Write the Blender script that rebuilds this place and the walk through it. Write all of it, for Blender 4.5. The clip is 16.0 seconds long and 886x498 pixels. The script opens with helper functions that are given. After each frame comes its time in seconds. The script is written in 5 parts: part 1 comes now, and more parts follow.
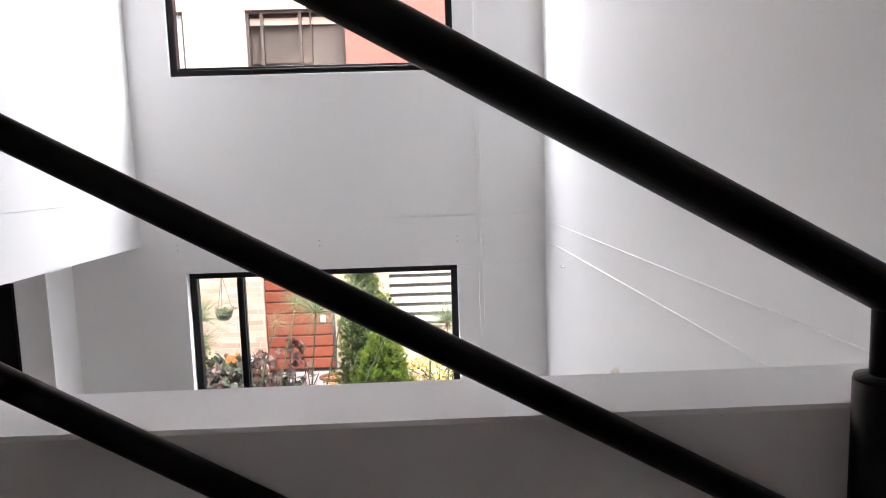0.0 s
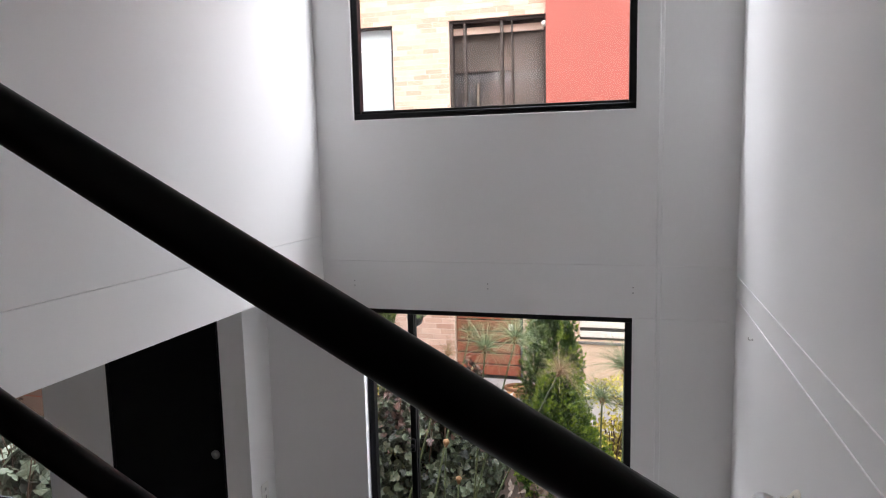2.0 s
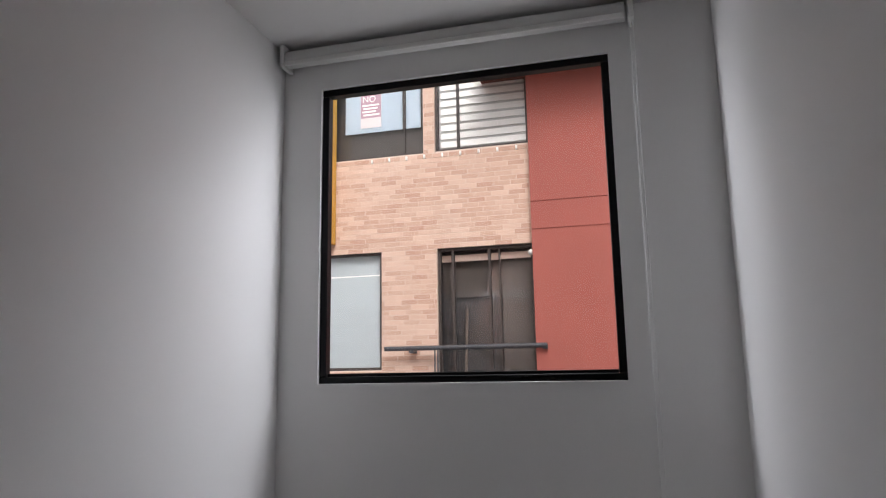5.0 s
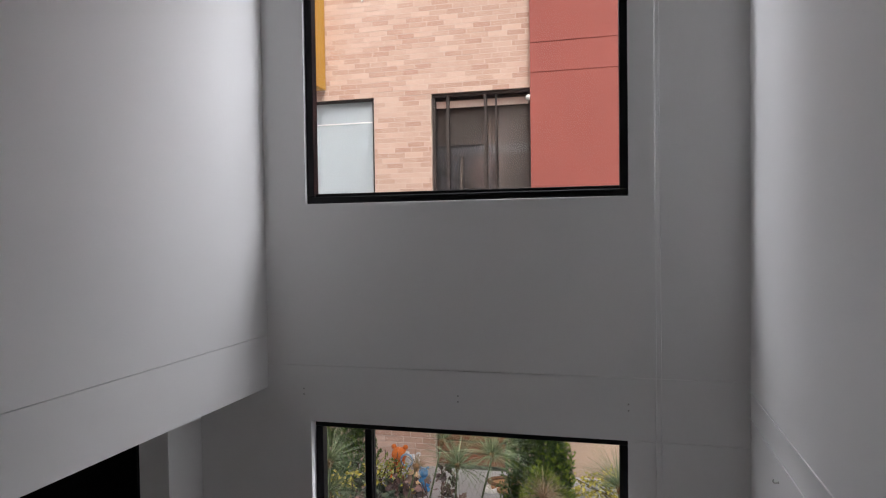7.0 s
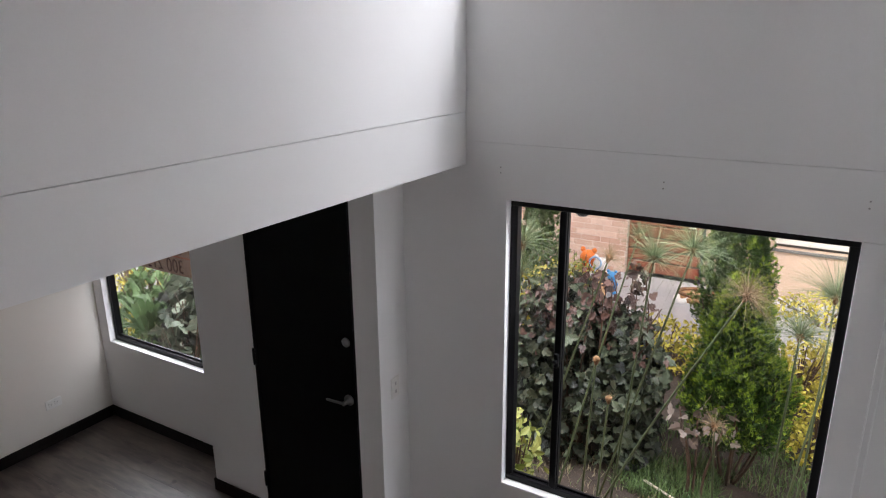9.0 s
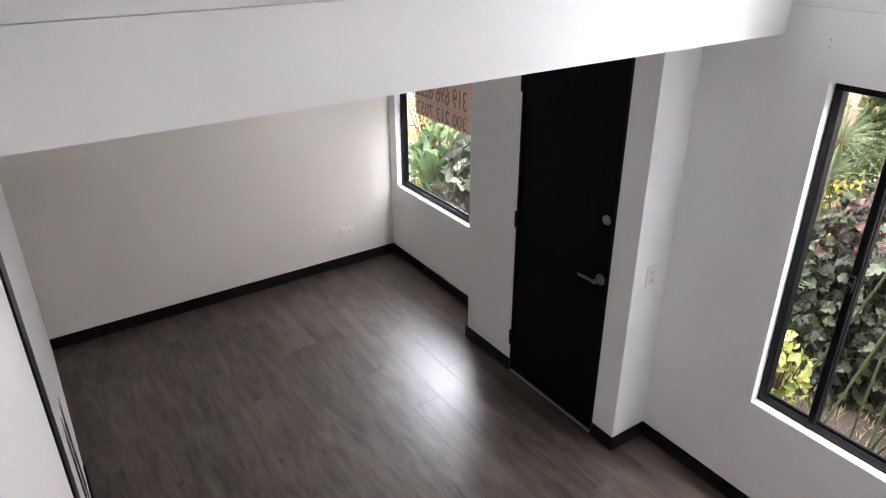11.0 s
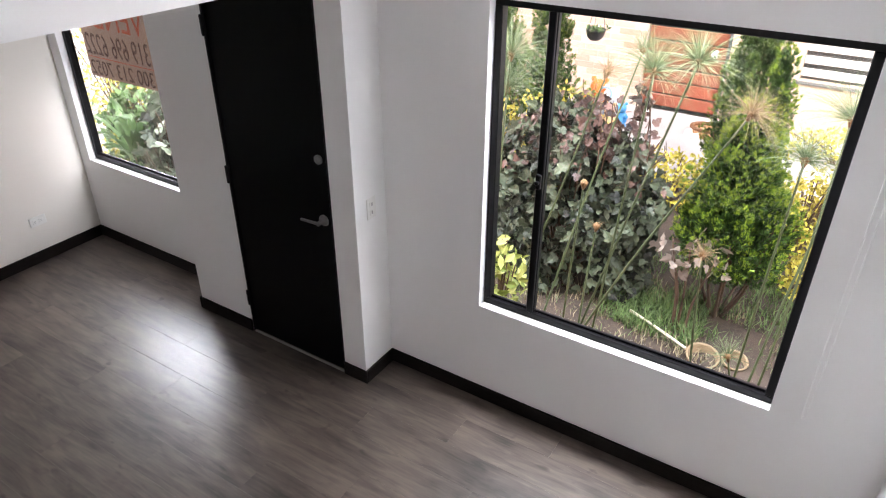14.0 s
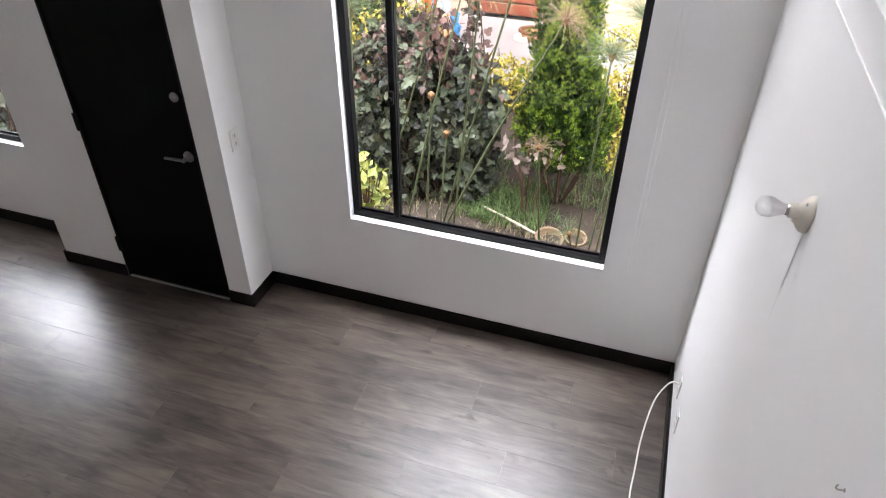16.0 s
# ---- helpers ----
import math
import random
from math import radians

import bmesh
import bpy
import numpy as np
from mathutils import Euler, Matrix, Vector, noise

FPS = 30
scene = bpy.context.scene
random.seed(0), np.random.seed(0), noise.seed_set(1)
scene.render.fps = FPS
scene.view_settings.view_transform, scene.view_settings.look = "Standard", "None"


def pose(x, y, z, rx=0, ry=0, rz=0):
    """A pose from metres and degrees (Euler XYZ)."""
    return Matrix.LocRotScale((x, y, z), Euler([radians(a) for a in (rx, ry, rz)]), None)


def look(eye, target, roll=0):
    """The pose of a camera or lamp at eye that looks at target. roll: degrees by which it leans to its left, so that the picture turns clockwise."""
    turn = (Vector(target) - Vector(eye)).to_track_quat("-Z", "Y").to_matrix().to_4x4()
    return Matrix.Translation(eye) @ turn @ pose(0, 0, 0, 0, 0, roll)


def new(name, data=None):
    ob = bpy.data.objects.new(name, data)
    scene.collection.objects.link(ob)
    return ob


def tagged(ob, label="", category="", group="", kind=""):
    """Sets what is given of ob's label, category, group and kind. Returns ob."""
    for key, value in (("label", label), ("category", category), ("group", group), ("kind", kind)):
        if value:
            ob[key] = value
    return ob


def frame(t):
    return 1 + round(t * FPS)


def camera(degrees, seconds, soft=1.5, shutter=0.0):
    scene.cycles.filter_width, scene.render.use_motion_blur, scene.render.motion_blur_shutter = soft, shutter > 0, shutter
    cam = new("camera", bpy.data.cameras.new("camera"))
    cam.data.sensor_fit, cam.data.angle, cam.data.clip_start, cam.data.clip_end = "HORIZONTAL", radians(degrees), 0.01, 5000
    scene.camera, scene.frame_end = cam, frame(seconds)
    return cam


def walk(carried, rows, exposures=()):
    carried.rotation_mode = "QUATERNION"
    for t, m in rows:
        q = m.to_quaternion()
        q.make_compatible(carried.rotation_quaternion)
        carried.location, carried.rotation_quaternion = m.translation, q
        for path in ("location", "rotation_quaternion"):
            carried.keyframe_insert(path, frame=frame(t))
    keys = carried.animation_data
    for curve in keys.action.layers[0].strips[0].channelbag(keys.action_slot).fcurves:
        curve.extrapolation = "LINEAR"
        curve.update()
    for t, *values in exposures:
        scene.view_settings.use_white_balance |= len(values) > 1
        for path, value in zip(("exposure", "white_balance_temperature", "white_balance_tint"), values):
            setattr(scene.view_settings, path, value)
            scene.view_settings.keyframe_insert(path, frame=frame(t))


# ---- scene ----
cam = camera(66.2, 16.0, soft=1.1)
PATH = [
    (0, (-0.606, -3.407, 2.540), (-0.556, -1.42, 2.308), -1.8),
    (0.2, (-0.552, -3.366, 2.560), (-0.534, -1.379, 2.3285), -1.9),
    (0.5, (-0.515, -3.307, 2.603), (-0.560, -1.32, 2.374), -1.7),
    (1, (-0.503, -3.286, 2.672), (-0.818, -1.324, 2.446), -1.6),
    (1.5, (-0.497, -3.272, 2.742), (-1.004, -1.353, 2.494), -1.4),
    (2, (-0.446, -3.243, 2.794), (-0.986, -1.333, 2.548), -1.3),
    (2.5, (-0.429, -3.139, 2.821), (-0.968, -1.226, 2.593), -1.3),
    (3, (-0.428, -3.068, 2.865), (-0.949, -1.143, 2.715), -1.3),
    (3.5, (-0.464, -2.963, 2.981), (-0.974, -1.029, 2.958), -1.2),
    (4, (-0.455, -2.962, 3.095), (-0.965, -1.032, 3.23), -1.3),
    (4.2, (-0.444, -2.96, 3.108), (-0.951, -1.037, 3.32), -1.1),
    (5.25, (-0.431, -2.898, 3.062), (-0.944, -0.99, 3.42), -1.0),
    (6.3, (-0.44, -2.833, 2.972), (-0.95, -0.917, 3.234), -0.9),
    (6.5, (-0.445, -2.805, 2.944), (-0.955, -0.879, 3.122), -0.9),
    (7, (-0.467, -2.76, 2.895), (-0.976, -0.827, 2.845), -0.8),
    (7.5, (-0.493, -2.729, 2.845), (-1.013, -0.813, 2.605), -1.0),
    (8, (-0.468, -2.757, 2.847), (-1.189, -0.936, 2.444), -1.1),
    (8.5, (-0.476, -2.752, 2.784), (-1.324, -1.005, 2.305), -0.6),
    (9, (-0.531, -2.684, 2.738), (-1.518, -1.045, 2.154), -0.5),
    (9.5, (-0.554, -2.691, 2.754), (-1.746, -1.273, 2.002), -0.9),
    (10, (-0.533, -2.634, 2.678), (-1.944, -1.475, 1.864), -0.4),
    (10.2, (-0.537, -2.629, 2.671), (-1.987, -1.533, 1.838), -0.4),
    (11.2, (-0.520, -2.545, 2.60), (-2.022, -1.55, 1.70), -0.3),
    (12.3, (-0.525, -2.467, 2.525), (-1.949, -1.462, 1.545), -0.2),
    (12.5, (-0.522, -2.467, 2.511), (-1.918, -1.429, 1.524), 0.1),
    (13, (-0.502, -2.447, 2.505), (-1.78, -1.286, 1.496), 0.5),
    (13.5, (-0.483, -2.446, 2.53), (-1.588, -1.122, 1.517), 0.4),
    (14, (-0.466, -2.451, 2.556), (-1.393, -0.996, 1.544), 0.2),
    (14.5, (-0.433, -2.494, 2.573), (-1.247, -1.014, 1.502), 0.1),
    (15, (-0.413, -2.569, 2.616), (-1.118, -1.115, 1.437), 0.3),
    (15.5, (-0.43, -2.649, 2.678), (-1.032, -1.182, 1.459), 0.7),
    (16, (-0.392, -2.743, 2.69), (-0.885, -1.225, 1.486), 0.6),
]
EXPOSURES = [(0.0, 2.55), (0.5, 2.2), (1.0, 2.05), (2.0, 1.66), (3.0, 1.28), (4.0, 0.8), (6.5, 0.55), (7.0, 0.6), (8.0, 1.0), (8.5, 1.35), (9.0, 1.65), (9.5, 1.9), (10.0, 2.25), (12.5, 2.93), (14.5, 2.74), (16.0, 2.65)]
walk(cam, [(t, look(eye, target, roll)) for t, eye, target, roll in PATH], EXPOSURES)

# ---- daylight: a bright overcast sky ----
sky_world = bpy.data.worlds.new("overcast_sky")
scene.world = sky_world
sky_world.use_nodes = True
wt = sky_world.node_tree
wt.nodes.clear()
w_out = wt.nodes.new("ShaderNodeOutputWorld")
w_bg = wt.nodes.new("ShaderNodeBackground")
w_sky = wt.nodes.new("ShaderNodeTexSky")
w_hue = wt.nodes.new("ShaderNodeHueSaturation")
w_sky.sky_type = "NISHITA"
w_sky.sun_disc = False
w_sky.sun_elevation = radians(45)
w_sky.sun_rotation = radians(162)
w_sky.dust_density = 6.0
w_hue.inputs["Saturation"].default_value = 0.4
w_bg.inputs["Strength"].default_value = 0.12
wt.links.new(w_sky.outputs[0], w_hue.inputs["Color"])
wt.links.new(w_hue.outputs[0], w_bg.inputs["Color"])
wt.links.new(w_bg.outputs[0], w_out.inputs["Surface"])

sun = new("sun", bpy.data.lights.new("sun", "SUN"))
sun.data.energy = 0.75
sun.data.angle = radians(25)
sun.data.color = (1.0, 0.965, 0.94)
sun.matrix_world = look((3, -9, 9.5), (0, 0, 0))


def sky_fill_lamp(name, eye, target, wide, high, watts):
    """Added lamp, unseen beside or above a window opening, standing in for bright sky."""
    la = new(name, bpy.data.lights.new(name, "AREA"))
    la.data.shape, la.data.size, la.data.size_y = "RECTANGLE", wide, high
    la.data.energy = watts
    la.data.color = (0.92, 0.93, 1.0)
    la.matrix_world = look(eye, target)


sky_fill_lamp("sky_fill_upper_east", (0.62, 0.62, 4.72), (-2.02, -0.65, 3.1), 0.9, 1.6, 30)
sky_fill_lamp("sky_fill_upper_west", (-3.55, 0.60, 4.66), (0.0, -0.45, 3.0), 0.8, 1.5, 42)
sky_fill_lamp("sky_fill_upper_top", (-1.13, 0.75, 5.20), (-1.1, -1.6, 2.2), 1.4, 0.6, 20)
sky_fill_lamp("sky_fill_lower_east", (0.62, 0.60, 1.75), (-2.6, -1.2, 1.0), 0.7, 1.1, 3.5)
sky_fill_lamp("sky_fill_lower_west", (-3.05, 0.42, 1.6), (0.0, -0.6, 1.2), 0.5, 1.1, 4)
sky_fill_lamp("sky_fill_lower_top", (-1.13, 0.45, 2.55), (-1.2, -1.6, 0.2), 1.4, 0.5, 17)
sky_fill_lamp("sky_fill_entrance_east", (-3.22, 0.50, 1.7), (-5.13, -0.9, 1.1), 0.6, 1.2, 5.5)
# added low outside so the floor mirrors it as a bright patch
sky_fill_lamp("sky_fill_entrance_top", (-5.40, 0.98, 1.86), (-3.7, -0.6, 0.0), 0.9, 0.75, 15)


# ---- materials ----
def mat(name, color, rough=0.6, metal=0.0, var=0.12, scale=3.0, fine=60.0, bump=0.1, stretch=(1, 1, 1), island=0.0, obj_var=0.0, translucent=0.0, color2=None, spec=0.5):
    """Two scales of tone variation and a fine relief over one base colour."""
    m = bpy.data.materials.new(name)
    m.use_nodes = True
    n, l = m.node_tree.nodes, m.node_tree.links
    b = n["Principled BSDF"]
    b.inputs["Metallic"].default_value = metal
    b.inputs["Specular IOR Level"].default_value = spec
    tc = n.new("ShaderNodeTexCoord")
    mp = n.new("ShaderNodeMapping")
    mp.inputs["Scale"].default_value = stretch
    l.new(tc.outputs["Object"], mp.inputs["Vector"])
    info = n.new("ShaderNodeObjectInfo")
    add = n.new("ShaderNodeVectorMath")
    add.operation = "MULTIPLY_ADD"
    comb = n.new("ShaderNodeCombineXYZ")
    for i in range(3):
        l.new(info.outputs["Random"], comb.inputs[i])
    add.inputs[1].default_value = (37.0, 91.0, 53.0)
    l.new(comb.outputs[0], add.inputs[0])
    l.new(mp.outputs[0], add.inputs[2])
    big = n.new("ShaderNodeTexNoise")
    big.inputs["Scale"].default_value = scale
    big.inputs["Detail"].default_value = 4
    small = n.new("ShaderNodeTexNoise")
    small.inputs["Scale"].default_value = fine
    small.inputs["Detail"].default_value = 3
    for t in (big, small):
        l.new(add.outputs[0], t.inputs["Vector"])
    mixn = n.new("ShaderNodeMix")
    mixn.inputs["Factor"].default_value = 0.4
    l.new(big.outputs["Fac"], mixn.inputs["A"])
    l.new(small.outputs["Fac"], mixn.inputs["B"])
    value = mixn.outputs["Result"]
    if island or obj_var:
        geo = n.new("ShaderNodeNewGeometry")
        src = geo.outputs["Random Per Island"] if island else info.outputs["Random"]
        k = n.new("ShaderNodeMix")
        k.inputs["Factor"].default_value = island or obj_var
        l.new(value, k.inputs["A"])
        l.new(src, k.inputs["B"])
        value = k.outputs["Result"]
    ramp = n.new("ShaderNodeValToRGB")
    c = Vector(color)
    lo = c * (1 - var)
    hi = Vector(color2) if color2 else c * (1 + var)
    ramp.color_ramp.elements[0].position, ramp.color_ramp.elements[1].position = 0.3, 0.7
    if island or obj_var:
        ramp.color_ramp.elements[0].position, ramp.color_ramp.elements[1].position = 0.15, 0.85
    ramp.color_ramp.elements[0].color = (*[max(0, v) for v in lo], 1)
    ramp.color_ramp.elements[1].color = (*[min(1, v) for v in hi], 1)
    l.new(value, ramp.inputs["Fac"])
    l.new(ramp.outputs[0], b.inputs["Base Color"])
    rr = n.new("ShaderNodeMapRange")
    rr.inputs["To Min"].default_value = max(0.0, rough - 0.08)
    rr.inputs["To Max"].default_value = min(1.0, rough + 0.08)
    l.new(small.outputs["Fac"], rr.inputs["Value"])
    l.new(rr.outputs[0], b.inputs["Roughness"])
    if bump:
        bp = n.new("ShaderNodeBump")
        bp.inputs["Strength"].default_value = bump
        bp.inputs["Distance"].default_value = 0.004
        l.new(small.outputs["Fac"], bp.inputs["Height"])
        l.new(bp.outputs[0], b.inputs["Normal"])
    if translucent:
        tr = n.new("ShaderNodeBsdfTranslucent")
        l.new(ramp.outputs[0], tr.inputs["Color"])
        ms = n.new("ShaderNodeMixShader")
        ms.inputs[0].default_value = translucent
        l.new(b.outputs[0], ms.inputs[1])
        l.new(tr.outputs[0], ms.inputs[2])
        l.new(ms.outputs[0], n["Material Output"].inputs["Surface"])
    return m


def glass_mat(name, tint=(1, 1, 1), rough=0.0):
    m = bpy.data.materials.new(name)
    m.use_nodes = True
    b = m.node_tree.nodes["Principled BSDF"]
    b.inputs["Base Color"].default_value = (*tint, 1)
    b.inputs["Transmission Weight"].default_value = 1.0
    b.inputs["Roughness"].default_value = rough
    b.inputs["IOR"].default_value = 1.3
    return m


def plank_mat():
    """Grey-brown laminate: long streaks, fine grain, darker knots, each plank its own tone."""
    m = bpy.data.materials.new("grey_laminate_planks")
    m.use_nodes = True
    n, l = m.node_tree.nodes, m.node_tree.links
    b = n["Principled BSDF"]
    b.inputs["Specular IOR Level"].default_value = 0.72
    tc, info = n.new("ShaderNodeTexCoord"), n.new("ShaderNodeObjectInfo")
    comb = n.new("ShaderNodeCombineXYZ")
    for i in range(3):
        l.new(info.outputs["Random"], comb.inputs[i])
    off = n.new("ShaderNodeVectorMath")
    off.operation = "MULTIPLY_ADD"
    off.inputs[1].default_value = (41.0, 23.0, 67.0)
    l.new(comb.outputs[0], off.inputs[0])
    l.new(tc.outputs["Object"], off.inputs[2])

    def streak(sx, sy, scale, detail, dist):
        mp = n.new("ShaderNodeMapping")
        mp.inputs["Scale"].default_value = (sx, sy, 1)
        l.new(off.outputs[0], mp.inputs["Vector"])
        t = n.new("ShaderNodeTexNoise")
        t.inputs["Scale"].default_value, t.inputs["Detail"].default_value, t.inputs["Distortion"].default_value = scale, detail, dist
        l.new(mp.outputs[0], t.inputs["Vector"])
        return t.outputs["Fac"]
    broad = streak(1.6, 9, 2.0, 7, 1.0)
    grain = streak(2.6, 44, 2.8, 8, 0.8)
    cloud_n = streak(2.0, 4.0, 1.5, 3, 0.0)
    knots = streak(5.0, 9.0, 1.5, 2, 0.25)

    def mixed(a, c, f):
        k = n.new("ShaderNodeMix")
        k.inputs["Factor"].default_value = f
        l.new(a, k.inputs["A"])
        l.new(c, k.inputs["B"])
        return k.outputs["Result"]
    v = mixed(mixed(mixed(broad, grain, 0.30), cloud_n, 0.34), info.outputs["Random"], 0.06)
    ramp = n.new("ShaderNodeValToRGB")
    e = ramp.color_ramp.elements
    e[0].position, e[0].color = 0.37, (0.023, 0.0175, 0.015, 1)
    e[1].position, e[1].color = 0.63, (0.130, 0.101, 0.083, 1)
    l.new(v, ramp.inputs["Fac"])
    kr = n.new("ShaderNodeValToRGB")
    kr.color_ramp.elements[0].position, kr.color_ramp.elements[0].color = 0.235, (0.36, 0.33, 0.31, 1)
    kr.color_ramp.elements[1].position, kr.color_ramp.elements[1].color = 0.33, (1, 1, 1, 1)
    l.new(knots, kr.inputs["Fac"])
    mul = n.new("ShaderNodeMix")
    mul.data_type, mul.blend_type = "RGBA", "MULTIPLY"
    mul.inputs["Factor"].default_value = 1.0
    l.new(ramp.outputs[0], mul.inputs[6])
    l.new(kr.outputs[0], mul.inputs[7])
    l.new(mul.outputs[2], b.inputs["Base Color"])
    rr = n.new("ShaderNodeMapRange")
    rr.inputs["To Min"].default_value, rr.inputs["To Max"].default_value = 0.24, 0.46
    l.new(grain, rr.inputs["Value"])
    l.new(rr.outputs[0], b.inputs["Roughness"])
    bp = n.new("ShaderNodeBump")
    bp.inputs["Strength"].default_value, bp.inputs["Distance"].default_value = 0.22, 0.002
    l.new(grain, bp.inputs["Height"])
    l.new(bp.outputs[0], b.inputs["Normal"])
    return m


M_WALL = mat("white_wall_paint", (0.84, 0.834, 0.826), 0.62, var=0.02, scale=1.3, fine=220, bump=0.05)
# M_WALL darkened and warmed: shade and floor bounce put into the colour
M_WALL_BOUNCE = mat("bounce_shaded_wall_paint", (0.77, 0.735, 0.68), 0.62, var=0.02, scale=1.3, fine=220, bump=0.05)
M_CEIL = mat("ceiling_paint", (0.78, 0.77, 0.76), 0.8, var=0.02, bump=0.04)
M_TRIMW = mat("white_sill_paint", (0.82, 0.82, 0.81), 0.4, var=0.03, scale=6, bump=0.04)
M_PLANK = plank_mat()
M_BASE = mat("dark_baseboard_wood", (0.009, 0.0065, 0.006), 0.45, var=0.4, scale=6, fine=80, stretch=(1, 1, 8), spec=0.15)
M_SUB = mat("joint_shadow_gap", (0.015, 0.013, 0.012), 0.8, var=0.2)
M_BLACK = mat("black_window_metal", (0.004, 0.004, 0.005), 0.4, var=0.3, scale=8, bump=0.03, spec=0.2)
M_RAIL = mat("black_painted_steel", (0.004, 0.0035, 0.004), 0.36, var=0.35, scale=10, fine=120, bump=0.05, spec=0.12)
M_DOOR = mat("black_door_paint", (0.0016, 0.0016, 0.0026), 0.36, var=0.25, scale=4, fine=70, bump=0.06, stretch=(6, 1, 1), spec=0.07)
M_CHROME = mat("brushed_chrome", (0.20, 0.195, 0.19), 0.40, metal=1.0, var=0.05, bump=0.02)
M_ALU = mat("worn_aluminium", (0.5, 0.48, 0.46), 0.4, metal=1.0, var=0.1)
M_PLASTIC = mat("white_plastic", (0.78, 0.77, 0.74), 0.35, var=0.02, bump=0.0)
M_IVORY = mat("ivory_porcelain", (0.74, 0.69, 0.60), 0.3, var=0.03, bump=0.0)
M_SLOT = mat("grey_slot", (0.42, 0.41, 0.40), 0.6, var=0.1, bump=0)
M_GLASS = glass_mat("clear_glass")
M_BULB = glass_mat("frosted_bulb_glass", (0.97, 0.97, 0.97), 0.35)
M_STEP = mat("dark_stair_wood", (0.05, 0.038, 0.03), 0.4, var=0.3, stretch=(8, 1, 1))
M_BLIND = mat("blind_fabric", (0.72, 0.71, 0.69), 0.8, var=0.04, fine=300)
M_CORD = mat("blind_chain_white", (0.85, 0.85, 0.84), 0.4, var=0.02, bump=0)
M_SCUFF = mat("black_scuff", (0.05, 0.048, 0.045), 0.8, var=0.4)


# ---- mesh helpers ----
def part(name, bm, material, parent=None, label="", smooth=False):
    me = bpy.data.meshes.new(name)
    bm.to_mesh(me)
    bm.free()
    me.materials.append(material)
    if smooth:
        for p in me.polygons:
            p.use_smooth = True
    ob = new(name, me)
    if parent is not None:
        ob.parent = parent
    if label:
        ob["label"] = label
    return ob


def box(x0, x1, y0, y1, z0, z1, bev=0.0, bm=None, seg=1):
    own = bmesh.new()
    bmesh.ops.create_cube(own, size=1)
    for v in own.verts:
        v.co = Vector(((x0 + x1) / 2 + v.co.x * (x1 - x0), (y0 + y1) / 2 + v.co.y * (y1 - y0), (z0 + z1) / 2 + v.co.z * (z1 - z0)))
    if bev:
        bmesh.ops.bevel(own, geom=own.edges[:], offset=bev, segments=seg, affect="EDGES", profile=0.7)
    return merged(bm, own)


def merged(bm, own):
    if bm is None:
        return own
    me = bpy.data.meshes.new("tmp")
    own.to_mesh(me)
    own.free()
    bm.from_mesh(me)
    bpy.data.meshes.remove(me)
    return bm


def rod(a, b, r, r2=None, seg=16, bm=None, cap=True):
    a, b = Vector(a), Vector(b)
    d = b - a
    own = bmesh.new()
    bmesh.ops.create_cone(own, cap_ends=cap, segments=seg, radius1=r, radius2=r if r2 is None else r2, depth=d.length)
    bmesh.ops.transform(own, matrix=Matrix.Translation((a + b) / 2) @ d.to_track_quat("Z", "Y").to_matrix().to_4x4(), verts=own.verts)
    return merged(bm, own)


def lathe(profile, origin, axis, seg=24, bm=None):
    """profile: (radius, height) pairs, turned about an axis through origin."""
    own = bmesh.new()
    q = Vector(axis).to_track_quat("Z", "Y").to_matrix().to_4x4()
    rings = []
    for r, h in profile:
        rings.append([own.verts.new((max(r, 1e-4) * math.cos(2 * math.pi * i / seg), max(r, 1e-4) * math.sin(2 * math.pi * i / seg), h)) for i in range(seg)])
    for a, b in zip(rings, rings[1:]):
        for i in range(seg):
            own.faces.new((a[i], a[(i + 1) % seg], b[(i + 1) % seg], b[i]))
    own.faces.new(rings[0][::-1])
    own.faces.new(rings[-1])
    bmesh.ops.transform(own, matrix=Matrix.Translation(origin) @ q, verts=own.verts)
    return merged(bm, own)


def tube(points, r, seg=8, bm=None, taper=1.0):
    """A round cord through points, smoothed by a Catmull-Rom walk."""
    P = [Vector(p) for p in points]
    pts = []
    for i in range(len(P) - 1):
        p0, p1, p2, p3 = P[max(i - 1, 0)], P[i], P[i + 1], P[min(i + 2, len(P) - 1)]
        for k in range(6):
            t = k / 6
            pts.append(0.5 * ((2 * p1) + (p2 - p0) * t + (2 * p0 - 5 * p1 + 4 * p2 - p3) * t * t + (3 * p1 - p0 - 3 * p2 + p3) * t ** 3))
    pts.append(P[-1])
    own = bmesh.new()
    rings = []
    for i, p in enumerate(pts):
        d = (pts[min(i + 1, len(pts) - 1)] - pts[max(i - 1, 0)]).normalized()
        q = d.to_track_quat("Z", "Y")
        rad = r * (1 + (taper - 1) * i / (len(pts) - 1))
        rings.append([own.verts.new(p + q @ Vector((rad * math.cos(2 * math.pi * k / seg), rad * math.sin(2 * math.pi * k / seg), 0))) for k in range(seg)])
    for a, b in zip(rings, rings[1:]):
        for i in range(seg):
            own.faces.new((a[i], a[(i + 1) % seg], b[(i + 1) % seg], b[i]))
    own.faces.new(rings[0][::-1])
    own.faces.new(rings[-1])
    return merged(bm, own)


